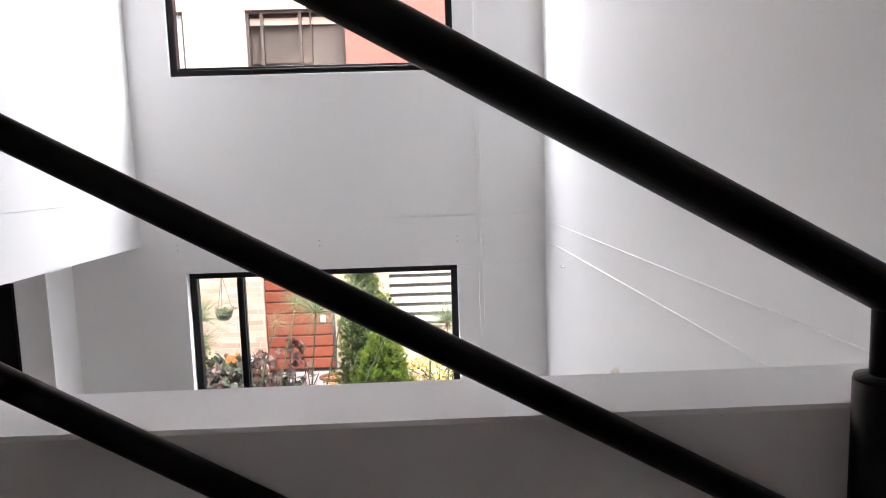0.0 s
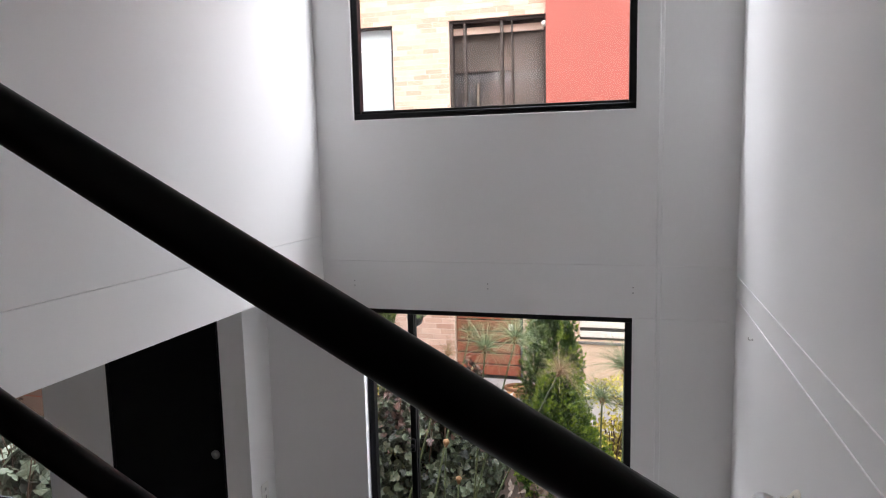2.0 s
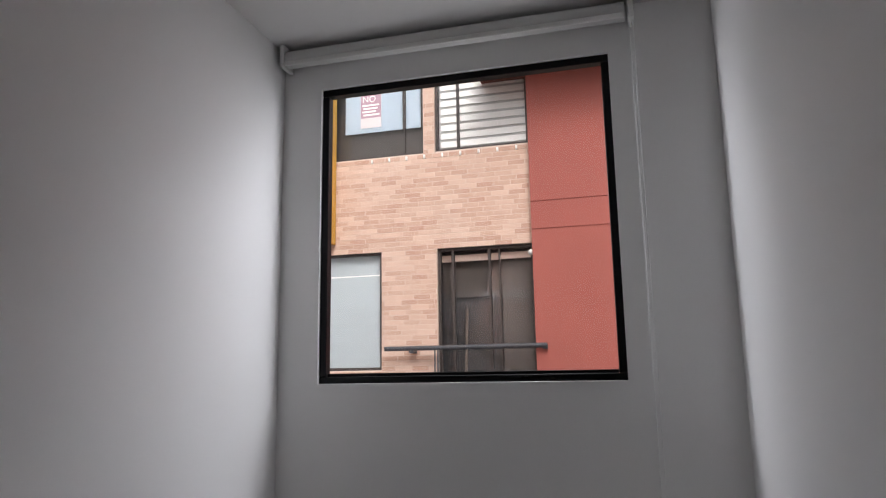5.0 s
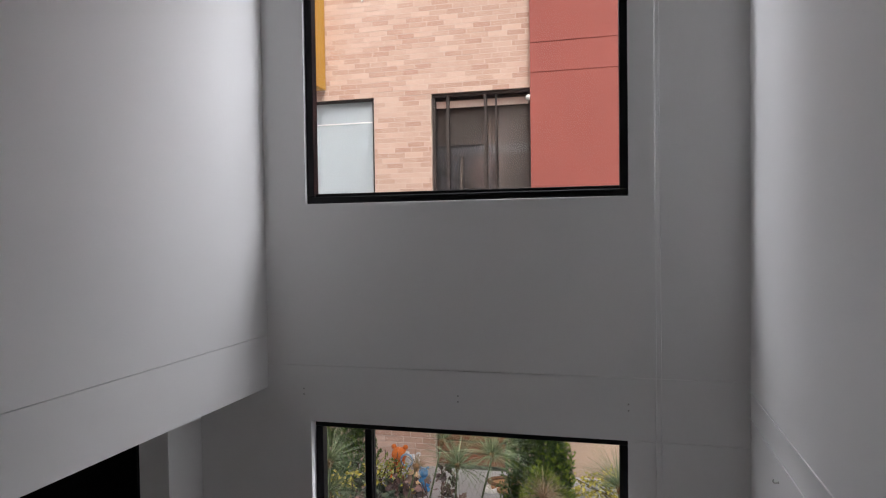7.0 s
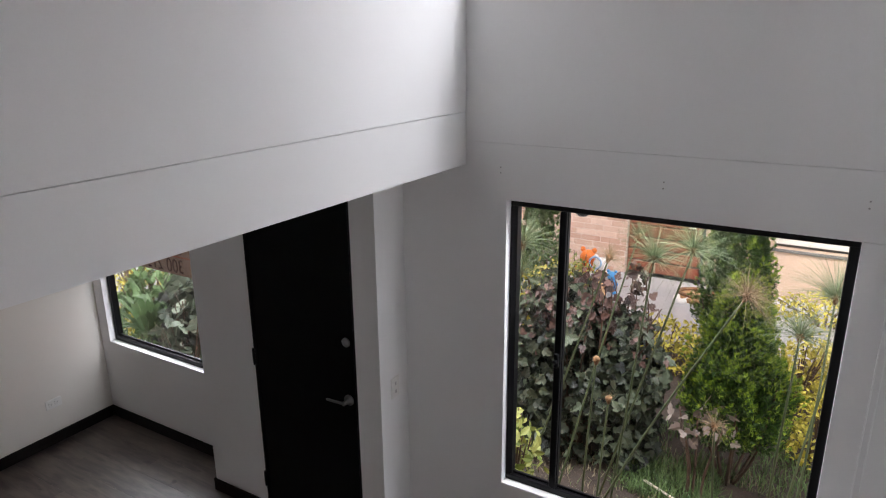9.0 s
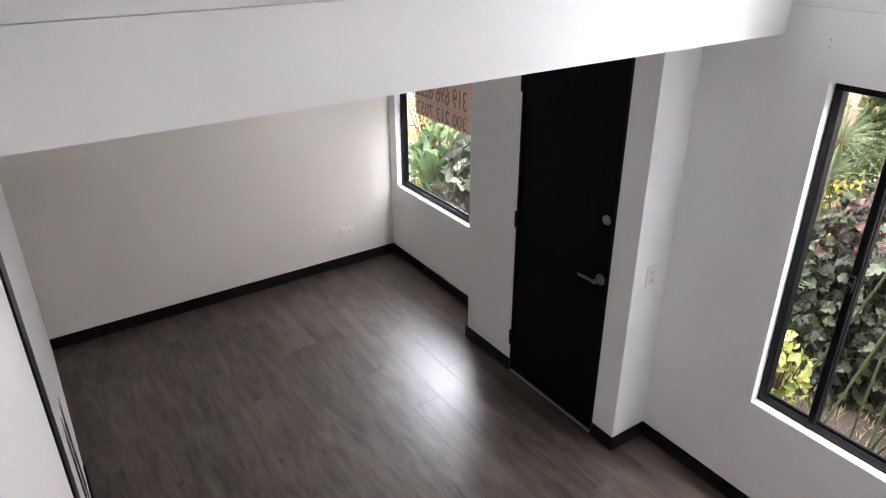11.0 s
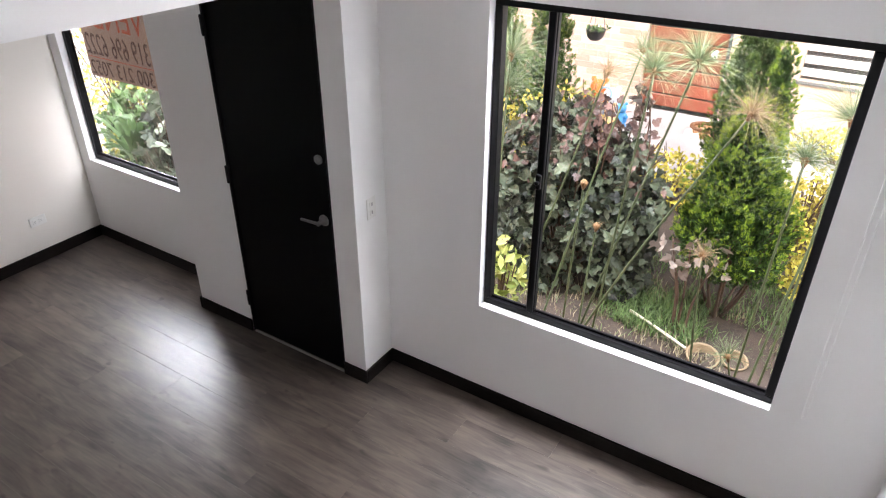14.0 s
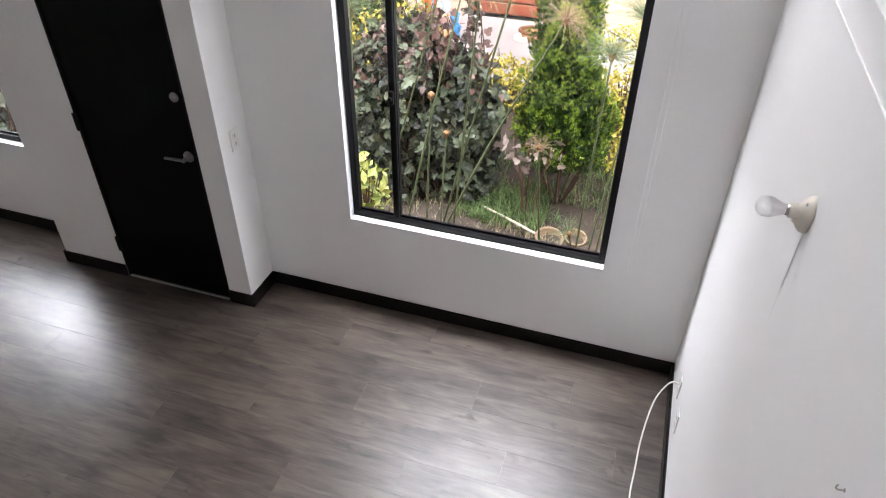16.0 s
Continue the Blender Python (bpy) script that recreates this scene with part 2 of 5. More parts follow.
def pierced(u0, u1, z0, z1, d0, d1, holes, put, bm=None):
    """A slab with rectangular holes (u0, u1, z0, z1); put(u, d, z) gives the point."""
    us = sorted({u0, u1, *[min(max(h[i], u0), u1) for h in holes for i in (0, 1)]})
    zs = sorted({z0, z1, *[min(max(h[i], z0), z1) for h in holes for i in (2, 3)]})
    own = bmesh.new()

    def solid(i, j):
        if not (0 <= i < len(us) - 1 and 0 <= j < len(zs) - 1):
            return False
        u, z = (us[i] + us[i + 1]) / 2, (zs[j] + zs[j + 1]) / 2
        return not any(h[0] < u < h[1] and h[2] < z < h[3] for h in holes)

    def quad(*c):
        own.faces.new([own.verts.new(put(*p)) for p in c])
    for i in range(len(us) - 1):
        for j in range(len(zs) - 1):
            if not solid(i, j):
                continue
            a, b, c, d = us[i], us[i + 1], zs[j], zs[j + 1]
            quad((a, d0, c), (b, d0, c), (b, d0, d), (a, d0, d))
            quad((a, d1, c), (a, d1, d), (b, d1, d), (b, d1, c))
            if not solid(i - 1, j):
                quad((a, d0, c), (a, d0, d), (a, d1, d), (a, d1, c))
            if not solid(i + 1, j):
                quad((b, d0, c), (b, d1, c), (b, d1, d), (b, d0, d))
            if not solid(i, j - 1):
                quad((a, d0, c), (a, d1, c), (b, d1, c), (b, d0, c))
            if not solid(i, j + 1):
                quad((a, d0, d), (b, d0, d), (b, d1, d), (a, d1, d))
    bmesh.ops.remove_doubles(own, verts=own.verts, dist=1e-5)
    bmesh.ops.recalc_face_normals(own, faces=own.faces)
    return merged(bm, own)


def along_x(u, d, z):
    return (u, d, z)


def along_y(u, d, z):
    return (d, u, z)


def structure(ob, label, category):
    return tagged(ob, label, category, kind="structure")


def empty(name, loc, label, category, group=""):
    ob = new(name)
    ob.empty_display_size = 0.05
    ob.location = loc
    bpy.context.view_layer.update()
    return tagged(ob, label, category, group)


def under(name, bm, material, thing, label="", smooth=False):
    """A part whose mesh is given in world coordinates, put under a thing that stands elsewhere."""
    bmesh.ops.translate(bm, verts=bm.verts, vec=-Vector(thing.location))
    return part(name, bm, material, thing, label, smooth)


# ---- the room ----
GROUND = -0.14
CEIL = 4.67
SOFFIT = 2.204
UPPER = 2.51
FACE = -2.645
LW = -2.022
FAR = -5.13

W1 = (-1.813, -0.449, 0.588, 2.060)
W2 = (-5.03, -3.72, 0.632, 2.06)
WU = (-1.82, -0.441, 3.024, 4.458)
G = 0.0015

# front wall: a thin skin with the joint lines cut into it, on a solid body
front_holes = [W1, W2, WU]
front_joints = [(LW, -0.001, 2.311 - G, 2.311 + G), (-0.448, -0.001, 2.061 - G, 2.061 + G)]
bm = pierced(FAR - 0.15, 0.0, 0.0, CEIL, 0.0, 0.006, front_holes + front_joints, along_x)
pierced(FAR - 0.15, 0.0, GROUND - 0.2, CEIL, 0.006, 0.098, front_holes, along_x, bm)
structure(part("wall_north", bm, M_WALL), "white painted front wall with two windows and thin joint lines", "wall")

bm = pierced(-2.79, 0.15, GROUND - 0.2, CEIL, 0.0, 0.15, [], along_y)
for z in (2.272, 2.172):
    box(-0.004, 0.001, -2.78, -0.001, z - 0.0022, z + 0.0022, 0.0006, bm)
structure(part("wall_east", bm, M_WALL), "tall plain white side wall with two thin raised lines", "wall")

left_joints = [(FACE, -0.001, 2.44 - G, 2.44 + G)]
bm = pierced(FACE, 0.0, SOFFIT, CEIL, LW - 0.006, LW, left_joints, along_y)
box(LW - 0.15, LW - 0.006, FACE, 0.0, UPPER, CEIL, bm=bm)
structure(part("wall_west_upper", bm, M_WALL), "white upper storey wall that overhangs the entrance", "wall")

structure(part("ceiling_entrance", box(FAR, LW - 0.0062, -3.85, -0.0002, SOFFIT, UPPER - 0.002), M_CEIL), "white soffit over the entrance side", "ceiling")
structure(part("wall_west", box(FAR - 0.15, FAR, -3.85, 0.0, 0.0, CEIL), M_WALL_BOUNCE), "end wall beside the small window, shade and warm bounce in its colour", "wall")
structure(part("ceiling", box(FAR - 0.15, 1.1, -4.0, 0.15, CEIL + 0.001, CEIL + 0.2), M_CEIL), "white flat ceiling of the double height room", "ceiling")

# the low wall beside the stair
bm = box(LW, -0.0005, -2.776, FACE, 0.0, 2.30, 0.004)
box(FAR, LW, -2.79, FACE, 0.0, SOFFIT - 0.001, bm=bm)
structure(part("wall_south", bm, M_WALL), "white low wall along the stair with a flat top", "wall")

# the stair hall, closed around and behind
structure(part("wall_stair_back", box(FAR, 1.1, -4.0, -3.85, 0.0, CEIL), M_WALL), "white wall behind the stair", "wall")
structure(part("wall_stair_end", box(0.95, 1.1, -3.85, -2.79, 0.0, CEIL), M_WALL), "white wall at the stair landing", "wall")
structure(part("wall_stair_return", box(0.151, 0.95, -2.79, -2.64, 0.0, CEIL), M_WALL), "white wall at the stair landing", "wall")
structure(part("wall_corridor", box(FAR, LW - 0.151, -2.79, FACE, UPPER, CEIL), M_WALL), "white corridor wall upstairs", "wall")
structure(part("landing_floor", box(-0.20, 0.95, -3.85, -2.79, 1.20, 1.36), M_STEP), "dark wooden stair landing", "floor")

# the door box that stands into the room
DB0, DB1, DBY = -3.705, -2.373, -0.241
D0, D1 = -3.25, -2.522
bm = pierced(DB0, DB1, 0.0, SOFFIT - 0.001, DBY, -0.001, [(D0, D1, -0.01, 2.08)], along_x)
structure(part("wall_door_box", bm, M_WALL), "white door surround that stands into the room", "wall")

# floor
floor = structure(part("floor", box(FAR, 0, FACE, 0, -0.12, -0.004), M_SUB), "grey-brown wood laminate floor", "floor")


# ---- baseboards ----
def baseboard(x0, x1, y0, y1, h=0.085):
    structure(part("baseboard", box(x0, x1, y0, y1, 0.0, h, 0.003), M_BASE), "dark stained wooden baseboard", "baseboard")


T = 0.013
baseboard(FAR, FAR + T, FACE, -T)
baseboard(FAR, DB0, -T, 0)
baseboard(DB0 - T, DB0, DBY - T, -T)
baseboard(DB0, D0, DBY - T, DBY)
baseboard(D1, DB1 + T, DBY - T, DBY)
baseboard(DB1, DB1 + T, DBY, -T)
baseboard(DB1, 0, -T, 0)
baseboard(-T, 0, FACE, -T)
baseboard(-3.74, -T, FACE, FACE + T)


# ---- windows ----
def window(name, w, y, bars, label, latch=None):
    x0, x1, z0, z1 = w
    win = empty(name, ((x0 + x1) / 2, y, z0), label, "window")
    win["kind"] = "structure"
    f, d = 0.034, 0.05
    fr = box(x0, x1, y, y + d, z0, z0 + f, 0.003)
    box(x0, x1, y, y + d, z1 - f, z1, 0.003, fr)
    box(x0, x0 + f, y + 0.001, y + d - 0.001, z0 + f, z1 - f, 0.003, fr)
    box(x1 - f, x1, y + 0.001, y + d - 0.001, z0 + f, z1 - f, 0.003, fr)
    # inner lip of the track
    box(x0 + f, x1 - f, y + 0.018, y + 0.034, z0 + f, z0 + f + 0.014, 0.002, fr)
    under("window_frame", fr, M_BLACK, win, "black painted metal frame")
    edges = [x0 + f, *[b for b in bars], x1 - f]
    for b in bars:
        mu = box(b - 0.016, b + 0.016, y - 0.004, y + d - 0.004, z0 + f, z1 - f, 0.003)
        box(b - 0.004, b + 0.02, y + 0.012, y + d - 0.01, z0 + f, z1 - f, 0.002, mu)
        under("mullion", mu, M_BLACK, win)
    for a, b in zip(edges, edges[1:]):
        p = under("pane", box(a, b, y + 0.026, y + 0.030, z0 + f, z1 - f), M_GLASS, win, "clear glass pane")
        p.visible_shadow = False
    under("window_sill", box(x0, x1, 0.001, y - 0.001, z0 - 0.004, z0 + 0.003, 0.001), M_TRIMW, win, "white painted sill")
    if latch:
        la = box(latch[0] - 0.012, latch[0] + 0.012, y - 0.022, y - 0.004, latch[1] - 0.035, latch[1] + 0.035, 0.004)
        lathe([(0.010, 0), (0.010, 0.012), (0.006, 0.016)], (latch[0], y - 0.022, latch[1]), (0, -1, 0), 12, la)
        under("latch", la, M_BLACK, win, "small black sliding latch")
    return win


window("window_1", W1, 0.045, [-1.56], "black framed sliding window over the garden", (-1.56, 1.32))
window("window_2", W2, 0.045, [-3.95], "black framed window beside the entrance door")
window("window_upper", WU, 0.016, [], "black framed fixed upper window")

# ---- entrance door ----
door = empty("door_1", ((D0 + D1) / 2, -0.15, 0), "closed black painted entrance door", "door")
door["kind"] = "structure"
leaf = box(D0 + 0.012, D1 - 0.012, -0.232, -0.192, 0.012, 2.06, 0.003)
under("leaf", leaf, M_DOOR, door, "matt black wooden leaf")
jm = box(D0, D0 + 0.012, DBY - 0.003, -0.10, 0, 2.08, 0.002)
box(D1 - 0.012, D1, DBY - 0.002, -0.10, 0, 2.08, 0.002, jm)
box(D0 + 0.012, D1 - 0.012, DBY - 0.002, -0.10, 2.06, 2.08, 0.002, jm)
under("door_frame", jm, M_BLACK, door, "black painted frame with rough edges")
for z in (0.25, 1.05, 1.83):
    h = rod((D0 + 0.004, DBY - 0.006, z - 0.05), (D0 + 0.004, DBY - 0.006, z + 0.05), 0.008, seg=10)
    box(D0 - 0.014, D0 + 0.004, DBY - 0.005, DBY - 0.0005, z - 0.045, z + 0.045, 0.002, h)
    under("hinge", h, M_BLACK, door)
HX = -2.585
hd = lathe([(0.030, 0), (0.030, 0.006), (0.026, 0.010), (0.013, 0.012), (0.011, 0.045), (0.013, 0.05)], (HX, -0.232, 0.955), (0, -1, 0), 24)
tube([(HX, -0.278, 0.955), (HX - 0.03, -0.282, 0.956), (HX - 0.08, -0.279, 0.952), (HX - 0.118, -0.274, 0.947)], 0.0088, 10, hd, 0.75)
under("door_handle", hd, M_CHROME, door, "chrome lever handle", True)
lk = lathe([(0.024, 0), (0.024, 0.008), (0.020, 0.012), (0.011, 0.013), (0.010, 0.015)], (HX, -0.232, 1.283), (0, -1, 0), 24)
box(HX - 0.003, HX + 0.003, -0.1765, -0.187, 1.276, 1.308, 0.002, lk)
under("deadbolt", lk, M_CHROME, door, "round chrome deadbolt", True)
under("threshold", box(D0 + 0.012, D1 - 0.012, -0.246, -0.234, 0.0, 0.011, 0.002), M_ALU, door, "thin metal threshold strip")


# ---- stair and rail ----
stair = empty("staircase", (-1.1, -3.3, 1.36), "dark wooden stair that rises beside the low wall", "staircase")
for i in range(7):
    x = -0.20 - i * 0.262
    z = 1.36 + (i + 1) * 0.1671
    last = i == 6
    under("step", box(x - (0.28 if not last else 0.262), x + 0.02, -3.85, -2.79, z - 0.03, z, 0.004), M_STEP, stair)
    under("riser", box(x - 0.02, x, -3.85, -2.79, z - 0.1671, z - 0.03), M_WALL, stair)
structure(part("corridor_floor", box(FAR, LW - 0.0, -3.85, -2.79, UPPER - 0.0015, UPPER - 0.0005), M_STEP), "dark wooden corridor floor", "floor")

RY = -2.795


def rail_z(c, k, x):
    return c - k * x


rail = empty("stair_railing", (-0.1765, RY, 1.36), "black painted steel tube stair railing with three rails", "railing")
for nm, c, k, r in (("handrail", 2.3155, 0.558, 0.0213), ("rail_tube", 2.053, 0.546, 0.0148), ("rail_tube", 1.801, 0.5625, 0.0144)):
    b = rod((-0.1765, RY, rail_z(c, k, -0.1765)), (-2.0, RY, rail_z(c, k, -2.0)), r, seg=28)
    lathe([(0.0, -r), (r * 0.7, -r * 0.7), (r, 0), (r * 0.7, r * 0.7), (0, r)], (-0.1765, RY, rail_z(c, k, -0.1765)), (0, 0, 1), 20, b)
    under(nm, b, M_RAIL, rail, "", True)
for px in (-0.1765, -1.98):
    top = rail_z(2.3155, 0.558, px)
    po = rod((px, RY, 1.36 if px > -1 else UPPER), (px, RY, top - 0.085 if px > -1 else top), 0.027 if px > -1 else 0.018, seg=24)
    if px > -1:
        rod((px, RY, top - 0.085), (px, RY, top), 0.0135, seg=20, bm=po)
        lathe([(0.027, 0), (0.026, 0.004), (0.0135, 0.006)], (px, RY, top - 0.085), (0, 0, 1), 24, po)
    under("post", po, M_RAIL, rail, "", True)


# ---- electrics ----
def plate(name, loc, normal, wide, label, holes):
    """A wall plate with bevelled rim; holes: (u, v, w, h) dark slots on its face."""
    th = empty(name, loc, label, "outlet" if "outlet" in name else "switch")
    n = Vector(normal)
    u = Vector((0, 0, 1)).cross(n).normalized()
    w, h = (0.115, 0.070) if wide else (0.070, 0.115)
    rot = Matrix((u, Vector((0, 0, 1)), n)).transposed().to_4x4()
    b = box(-w / 2, w / 2, -h / 2, h / 2, 0.0, 0.006, 0.0025)
    for hu, hv in ((-0.022, 0), (0.022, 0)) if wide else ((0, -0.022), (0, 0.022)):
        box(hu - 0.016, hu + 0.016, hv - 0.016, hv + 0.016, 0.005, 0.0085, 0.002, b)
    bmesh.ops.transform(b, matrix=rot, verts=b.verts)
    part("cover", b, M_PLASTIC, th)
    for a, c, sw, sh in holes:
        s = box(a - sw, a + sw, c - sh, c + sh, 0.0080, 0.0092)
        bmesh.ops.transform(s, matrix=rot, verts=s.verts)
        part("slot", s, M_SLOT, th)
    return th


duplex = [(sx + dx, dy, 0.0012 if dx else 0.002, 0.004 if dx else 0.002) for sx in (-0.022, 0.022) for dx, dy in ((-0.005, 0.003), (0.005, 0.003), (0, -0.007))]
plate("wall_outlet", (FAR, -0.43, 0.305), (1, 0, 0), True, "white double socket low on the end wall", duplex)
plate("light_switch", (DB1, -0.122, 1.037), (1, 0, 0), False, "white switch plate beside the entrance door", [(0, -0.022, 0.005, 0.009), (0, 0.022, 0.005, 0.009)])
plate("wall_outlet", (0, -0.36, 0.29), (-1, 0, 0), False, "white low socket with a cable on the side wall", [(0, -0.022, 0.003, 0.006)])
plate("wall_outlet", (0, -0.56, 0.28), (-1, 0, 0), False, "white low empty socket on the side wall", [(0, -0.022, 0.003, 0.006), (0, 0.022, 0.003, 0.006)])

cable = tube([(-0.008, -0.36, 0.30), (-0.05, -0.37, 0.30), (-0.10, -0.43, 0.22), (-0.125, -0.56, 0.10), (-0.13, -0.70, 0.03), (-0.135, -0.82, 0.006), (-0.12, -1.05, 0.005), (-0.09, -1.4, 0.005), (-0.10, -1.75, 0.005)], 0.0038, 8)
tagged(part("cable", cable, M_PLASTIC, None, "", True), "white cable hanging from a socket to the floor", "cable")

LY_, LZ = -1.285, 1.845
lamp = empty("wall_lamp", (0, LY_, LZ), "bare bulb in an ivory porcelain wall socket", "lamp")
bs = lathe([(1.0, 0.0), (1.02, 0.004), (0.97, 0.010), (0.80, 0.017), (0.62, 0.022), (0.50, 0.030), (0.0, 0.031)], (0, 0, 0), (-1, 0, 0), 36)
for v in bs.verts:
    low = max(0.0, -v.co.z)
    v.co = Vector((v.co.x * (1 + 0.45 * low), v.co.y * 0.033 * (1 - 0.38 * low), v.co.z * (0.052 if v.co.z < 0 else 0.041)))
bmesh.ops.translate(bs, verts=bs.verts, vec=(0, LY_, LZ))
under("base_plate", bs, M_IVORY, lamp, "pear shaped ivory porcelain base", True)
under("socket", lathe([(0.024, 0.018), (0.0190, 0.024), (0.0172, 0.032), (0.0172, 0.044), (0.0180, 0.046), (0.0165, 0.048), (0.013, 0.048)], (0, LY_, LZ), (-1, 0, 0), 28), M_IVORY, lamp, "ivory porcelain lampholder", True)
for dz in (-0.030, 0.027):
    under("screw", lathe([(0.004, 0), (0.004, 0.002), (0.002, 0.003)], (-0.017, LY_ - 0.012, LZ + dz), (-1, 0, 0), 10), M_ALU, lamp)
under("bulb_collar", lathe([(0.0130, 0), (0.0135, 0.003), (0.0125, 0.008)], (-0.047, LY_, LZ), (-1, 0, 0), 20), M_ALU, lamp, "metal bulb thread", True)
bu = lathe([(0.0118, 0), (0.0130, 0.006), (0.0175, 0.017), (0.0225, 0.030), (0.0240, 0.039), (0.0225, 0.050), (0.0165, 0.059), (0.008, 0.0635), (0.0, 0.0645)], (-0.054, LY_, LZ), (-1, 0, 0), 32)
under("bulb", bu, M_BULB, lamp, "unlit frosted glass bulb", True)


# thin grey strip below the lamp base, narrower towards the bottom
st = bmesh.new()
rows_s = [(0.0, 0.0042), (0.05, 0.0036), (0.11, 0.0030), (0.18, 0.0022), (0.27, 0.0006)]
vs = [[st.verts.new((-0.0006, LY_ + s * w + 0.004 * math.sin(d * 9), LZ - 0.050 - d)) for s in (-1, 1)] for d, w in rows_s]
for a_, b_ in zip(vs, vs[1:]):
    st.faces.new((a_[0], a_[1], b_[1], b_[0]))
bmesh.ops.solidify(st, geom=st.faces[:], thickness=0.0004)
tagged(part("wall_stain", st, mat("grey_streak", (0.68, 0.665, 0.65), 0.7, var=0.12, scale=14)), "faint grey tapering streak below the wall lamp", "stain", kind="stuff")


def wall_hook(loc, size):
    b = tube([loc, (loc[0] - size * 0.8, loc[1], loc[2] - size * 0.1), (loc[0] - size * 1.1, loc[1], loc[2] + size * 0.25), (loc[0] - size * 0.9, loc[1] + size * 0.2, loc[2] + size * 0.6)], size * 0.12, 8)
    lathe([(size * 0.3, 0), (size * 0.25, size * 0.12)], loc, (-1, 0, 0), 10, b)
    tagged(part("wall_hook", b, M_ALU, None, "", True), "small metal screw hook in the side wall", "hook", "hooks in the side wall")


wall_hook((0, -0.467, 2.099), 0.015)
wall_hook((0, -1.985, 1.791), 0.012)

# ---- roller blind over the upper window ----
blind = empty("roller_blind", (-1.16, -0.06, 4.61), "rolled up white roller blind above the upper window", "blind")
under("roll", rod((-1.97, -0.062, 4.605), (-0.36, -0.062, 4.605), 0.042, seg=28), M_BLIND, blind, "rolled white fabric", True)
under("hem_bar", box(-1.97, -0.36, -0.112, -0.098, 4.556, 4.58, 0.004), M_PLASTIC, blind, "white bottom bar")
for x in (-1.985, -0.335):
    under("bracket", box(x - 0.012, x + 0.012, -0.11, -0.0005, 4.555, CEIL, 0.004), M_PLASTIC, blind)
for k, dx in enumerate((-0.006, 0.009)):
    under("chain", tube([(-0.337 + dx, -0.045 - 0.02 * k, 4.59), (-0.336 + dx, -0.03, 3.6), (-0.335 + dx * 1.3, -0.026, 2.2), (-0.333 + dx * 1.5, -0.026, 1.2), (-0.331 + dx, -0.027, 0.68), (-0.330, -0.027, 0.645)], 0.0024, 6), M_CORD, blind, "thin white pull chain", True)

# screw holes of a blind that is gone
for x in (-0.446, -1.138, -1.845):
    b = bmesh.new()
    for z in (2.18, 2.205):
        lathe([(0.0035, 0), (0.0035, 0.0012)], (x, 0.0, z), (0, -1, 0), 8, b)
    tagged(part("screw_hole", b, M_SLOT), "empty drilled screw holes above the window", "screw hole", "screw holes above the window")

# dark strip and scuffs on the face of the low wall
tagged(part("wall_trim", box(-2.30, -2.09, FACE, FACE + 0.006, 0.086, 2.22, 0.002), M_BLACK), "black upright strip on the low wall", "trim", kind="structure")
b = bmesh.new()
rs = random.Random(5)
for i in range(60):
    x = -2.78 - 0.58 * rs.random()
    z = 1.05 - 0.30 * rs.random() - 0.25 * (-2.78 - x) / 0.58
    ln = 0.08 + 0.36 * rs.random() ** 1.5
    w = 0.002 + 0.004 * rs.random()
    sl = rs.uniform(-0.12, 0.22)
    q = [(x, z), (x + sl * ln * 0.5 + w, z - ln * 0.5), (x + sl * ln, z - ln), (x + sl * ln * 0.5 - w, z - ln * 0.5)]
    lo = [b.verts.new((p[0], FACE + 0.0004, p[1])) for p in q]
    hi = [b.verts.new((p[0], FACE + 0.0012, p[1])) for p in q]
    b.faces.new(hi)
    for k in range(4):
        b.faces.new((lo[k], lo[(k + 1) % 4], hi[(k + 1) % 4], hi[k]))
tagged(part("wall_scuffs", b, M_SCUFF), "black scratch marks scraped across the low white wall", "scuff marks", kind="stuff")
tagged(part("floor_crumb", tube([(-0.24, -0.90, 0.004), (-0.225, -0.91, 0.006), (-0.215, -0.895, 0.004), (-0.225, -0.885, 0.004)], 0.003, 6), mat("reddish_crumb", (0.35, 0.2, 0.15), 0.7)), "tiny reddish crumb lying on the floor", "crumb")


# ---- outdoors: materials ----
M_SOIL = mat("garden_soil", (0.062, 0.046, 0.035), 0.95, var=0.5, scale=4, fine=45, bump=0.9)
M_PATIO = mat("grey_concrete", (0.40, 0.395, 0.40), 0.85, var=0.15, scale=2.5, fine=60, bump=0.3)
M_MORTAR = mat("pale_mortar", (0.66, 0.54, 0.47), 0.9, var=0.1)
M_BRICK = mat("salmon_brick", (0.52, 0.31, 0.23), 0.85, var=0.12, scale=6, fine=40, bump=0.3, obj_var=0.5, color2=(0.70, 0.535, 0.45))
M_BRICKS = mat("salmon_brick_far", (0.52, 0.31, 0.23), 0.85, var=0.12, scale=6, fine=40, bump=0.3, island=0.5, color2=(0.70, 0.535, 0.45))
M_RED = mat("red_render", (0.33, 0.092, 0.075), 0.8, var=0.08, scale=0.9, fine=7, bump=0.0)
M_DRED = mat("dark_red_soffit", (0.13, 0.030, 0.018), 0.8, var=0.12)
M_YEL = mat("ochre_render", (0.62, 0.36, 0.06), 0.8, var=0.1)
M_BLUEBL = mat("pale_blue_blind", (0.40, 0.455, 0.49), 0.6, var=0.05, scale=1.5, fine=8, stretch=(0.2, 1, 6))
# near-black colours that carry the dimness of unlit rooms and gaps
M_SHADEBACK = mat("dark_shade_backing", (0.040, 0.039, 0.043), 0.8, var=0.4, scale=1.2, fine=5, bump=0.0)
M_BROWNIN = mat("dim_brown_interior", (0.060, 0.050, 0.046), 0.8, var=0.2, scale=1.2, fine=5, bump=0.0)
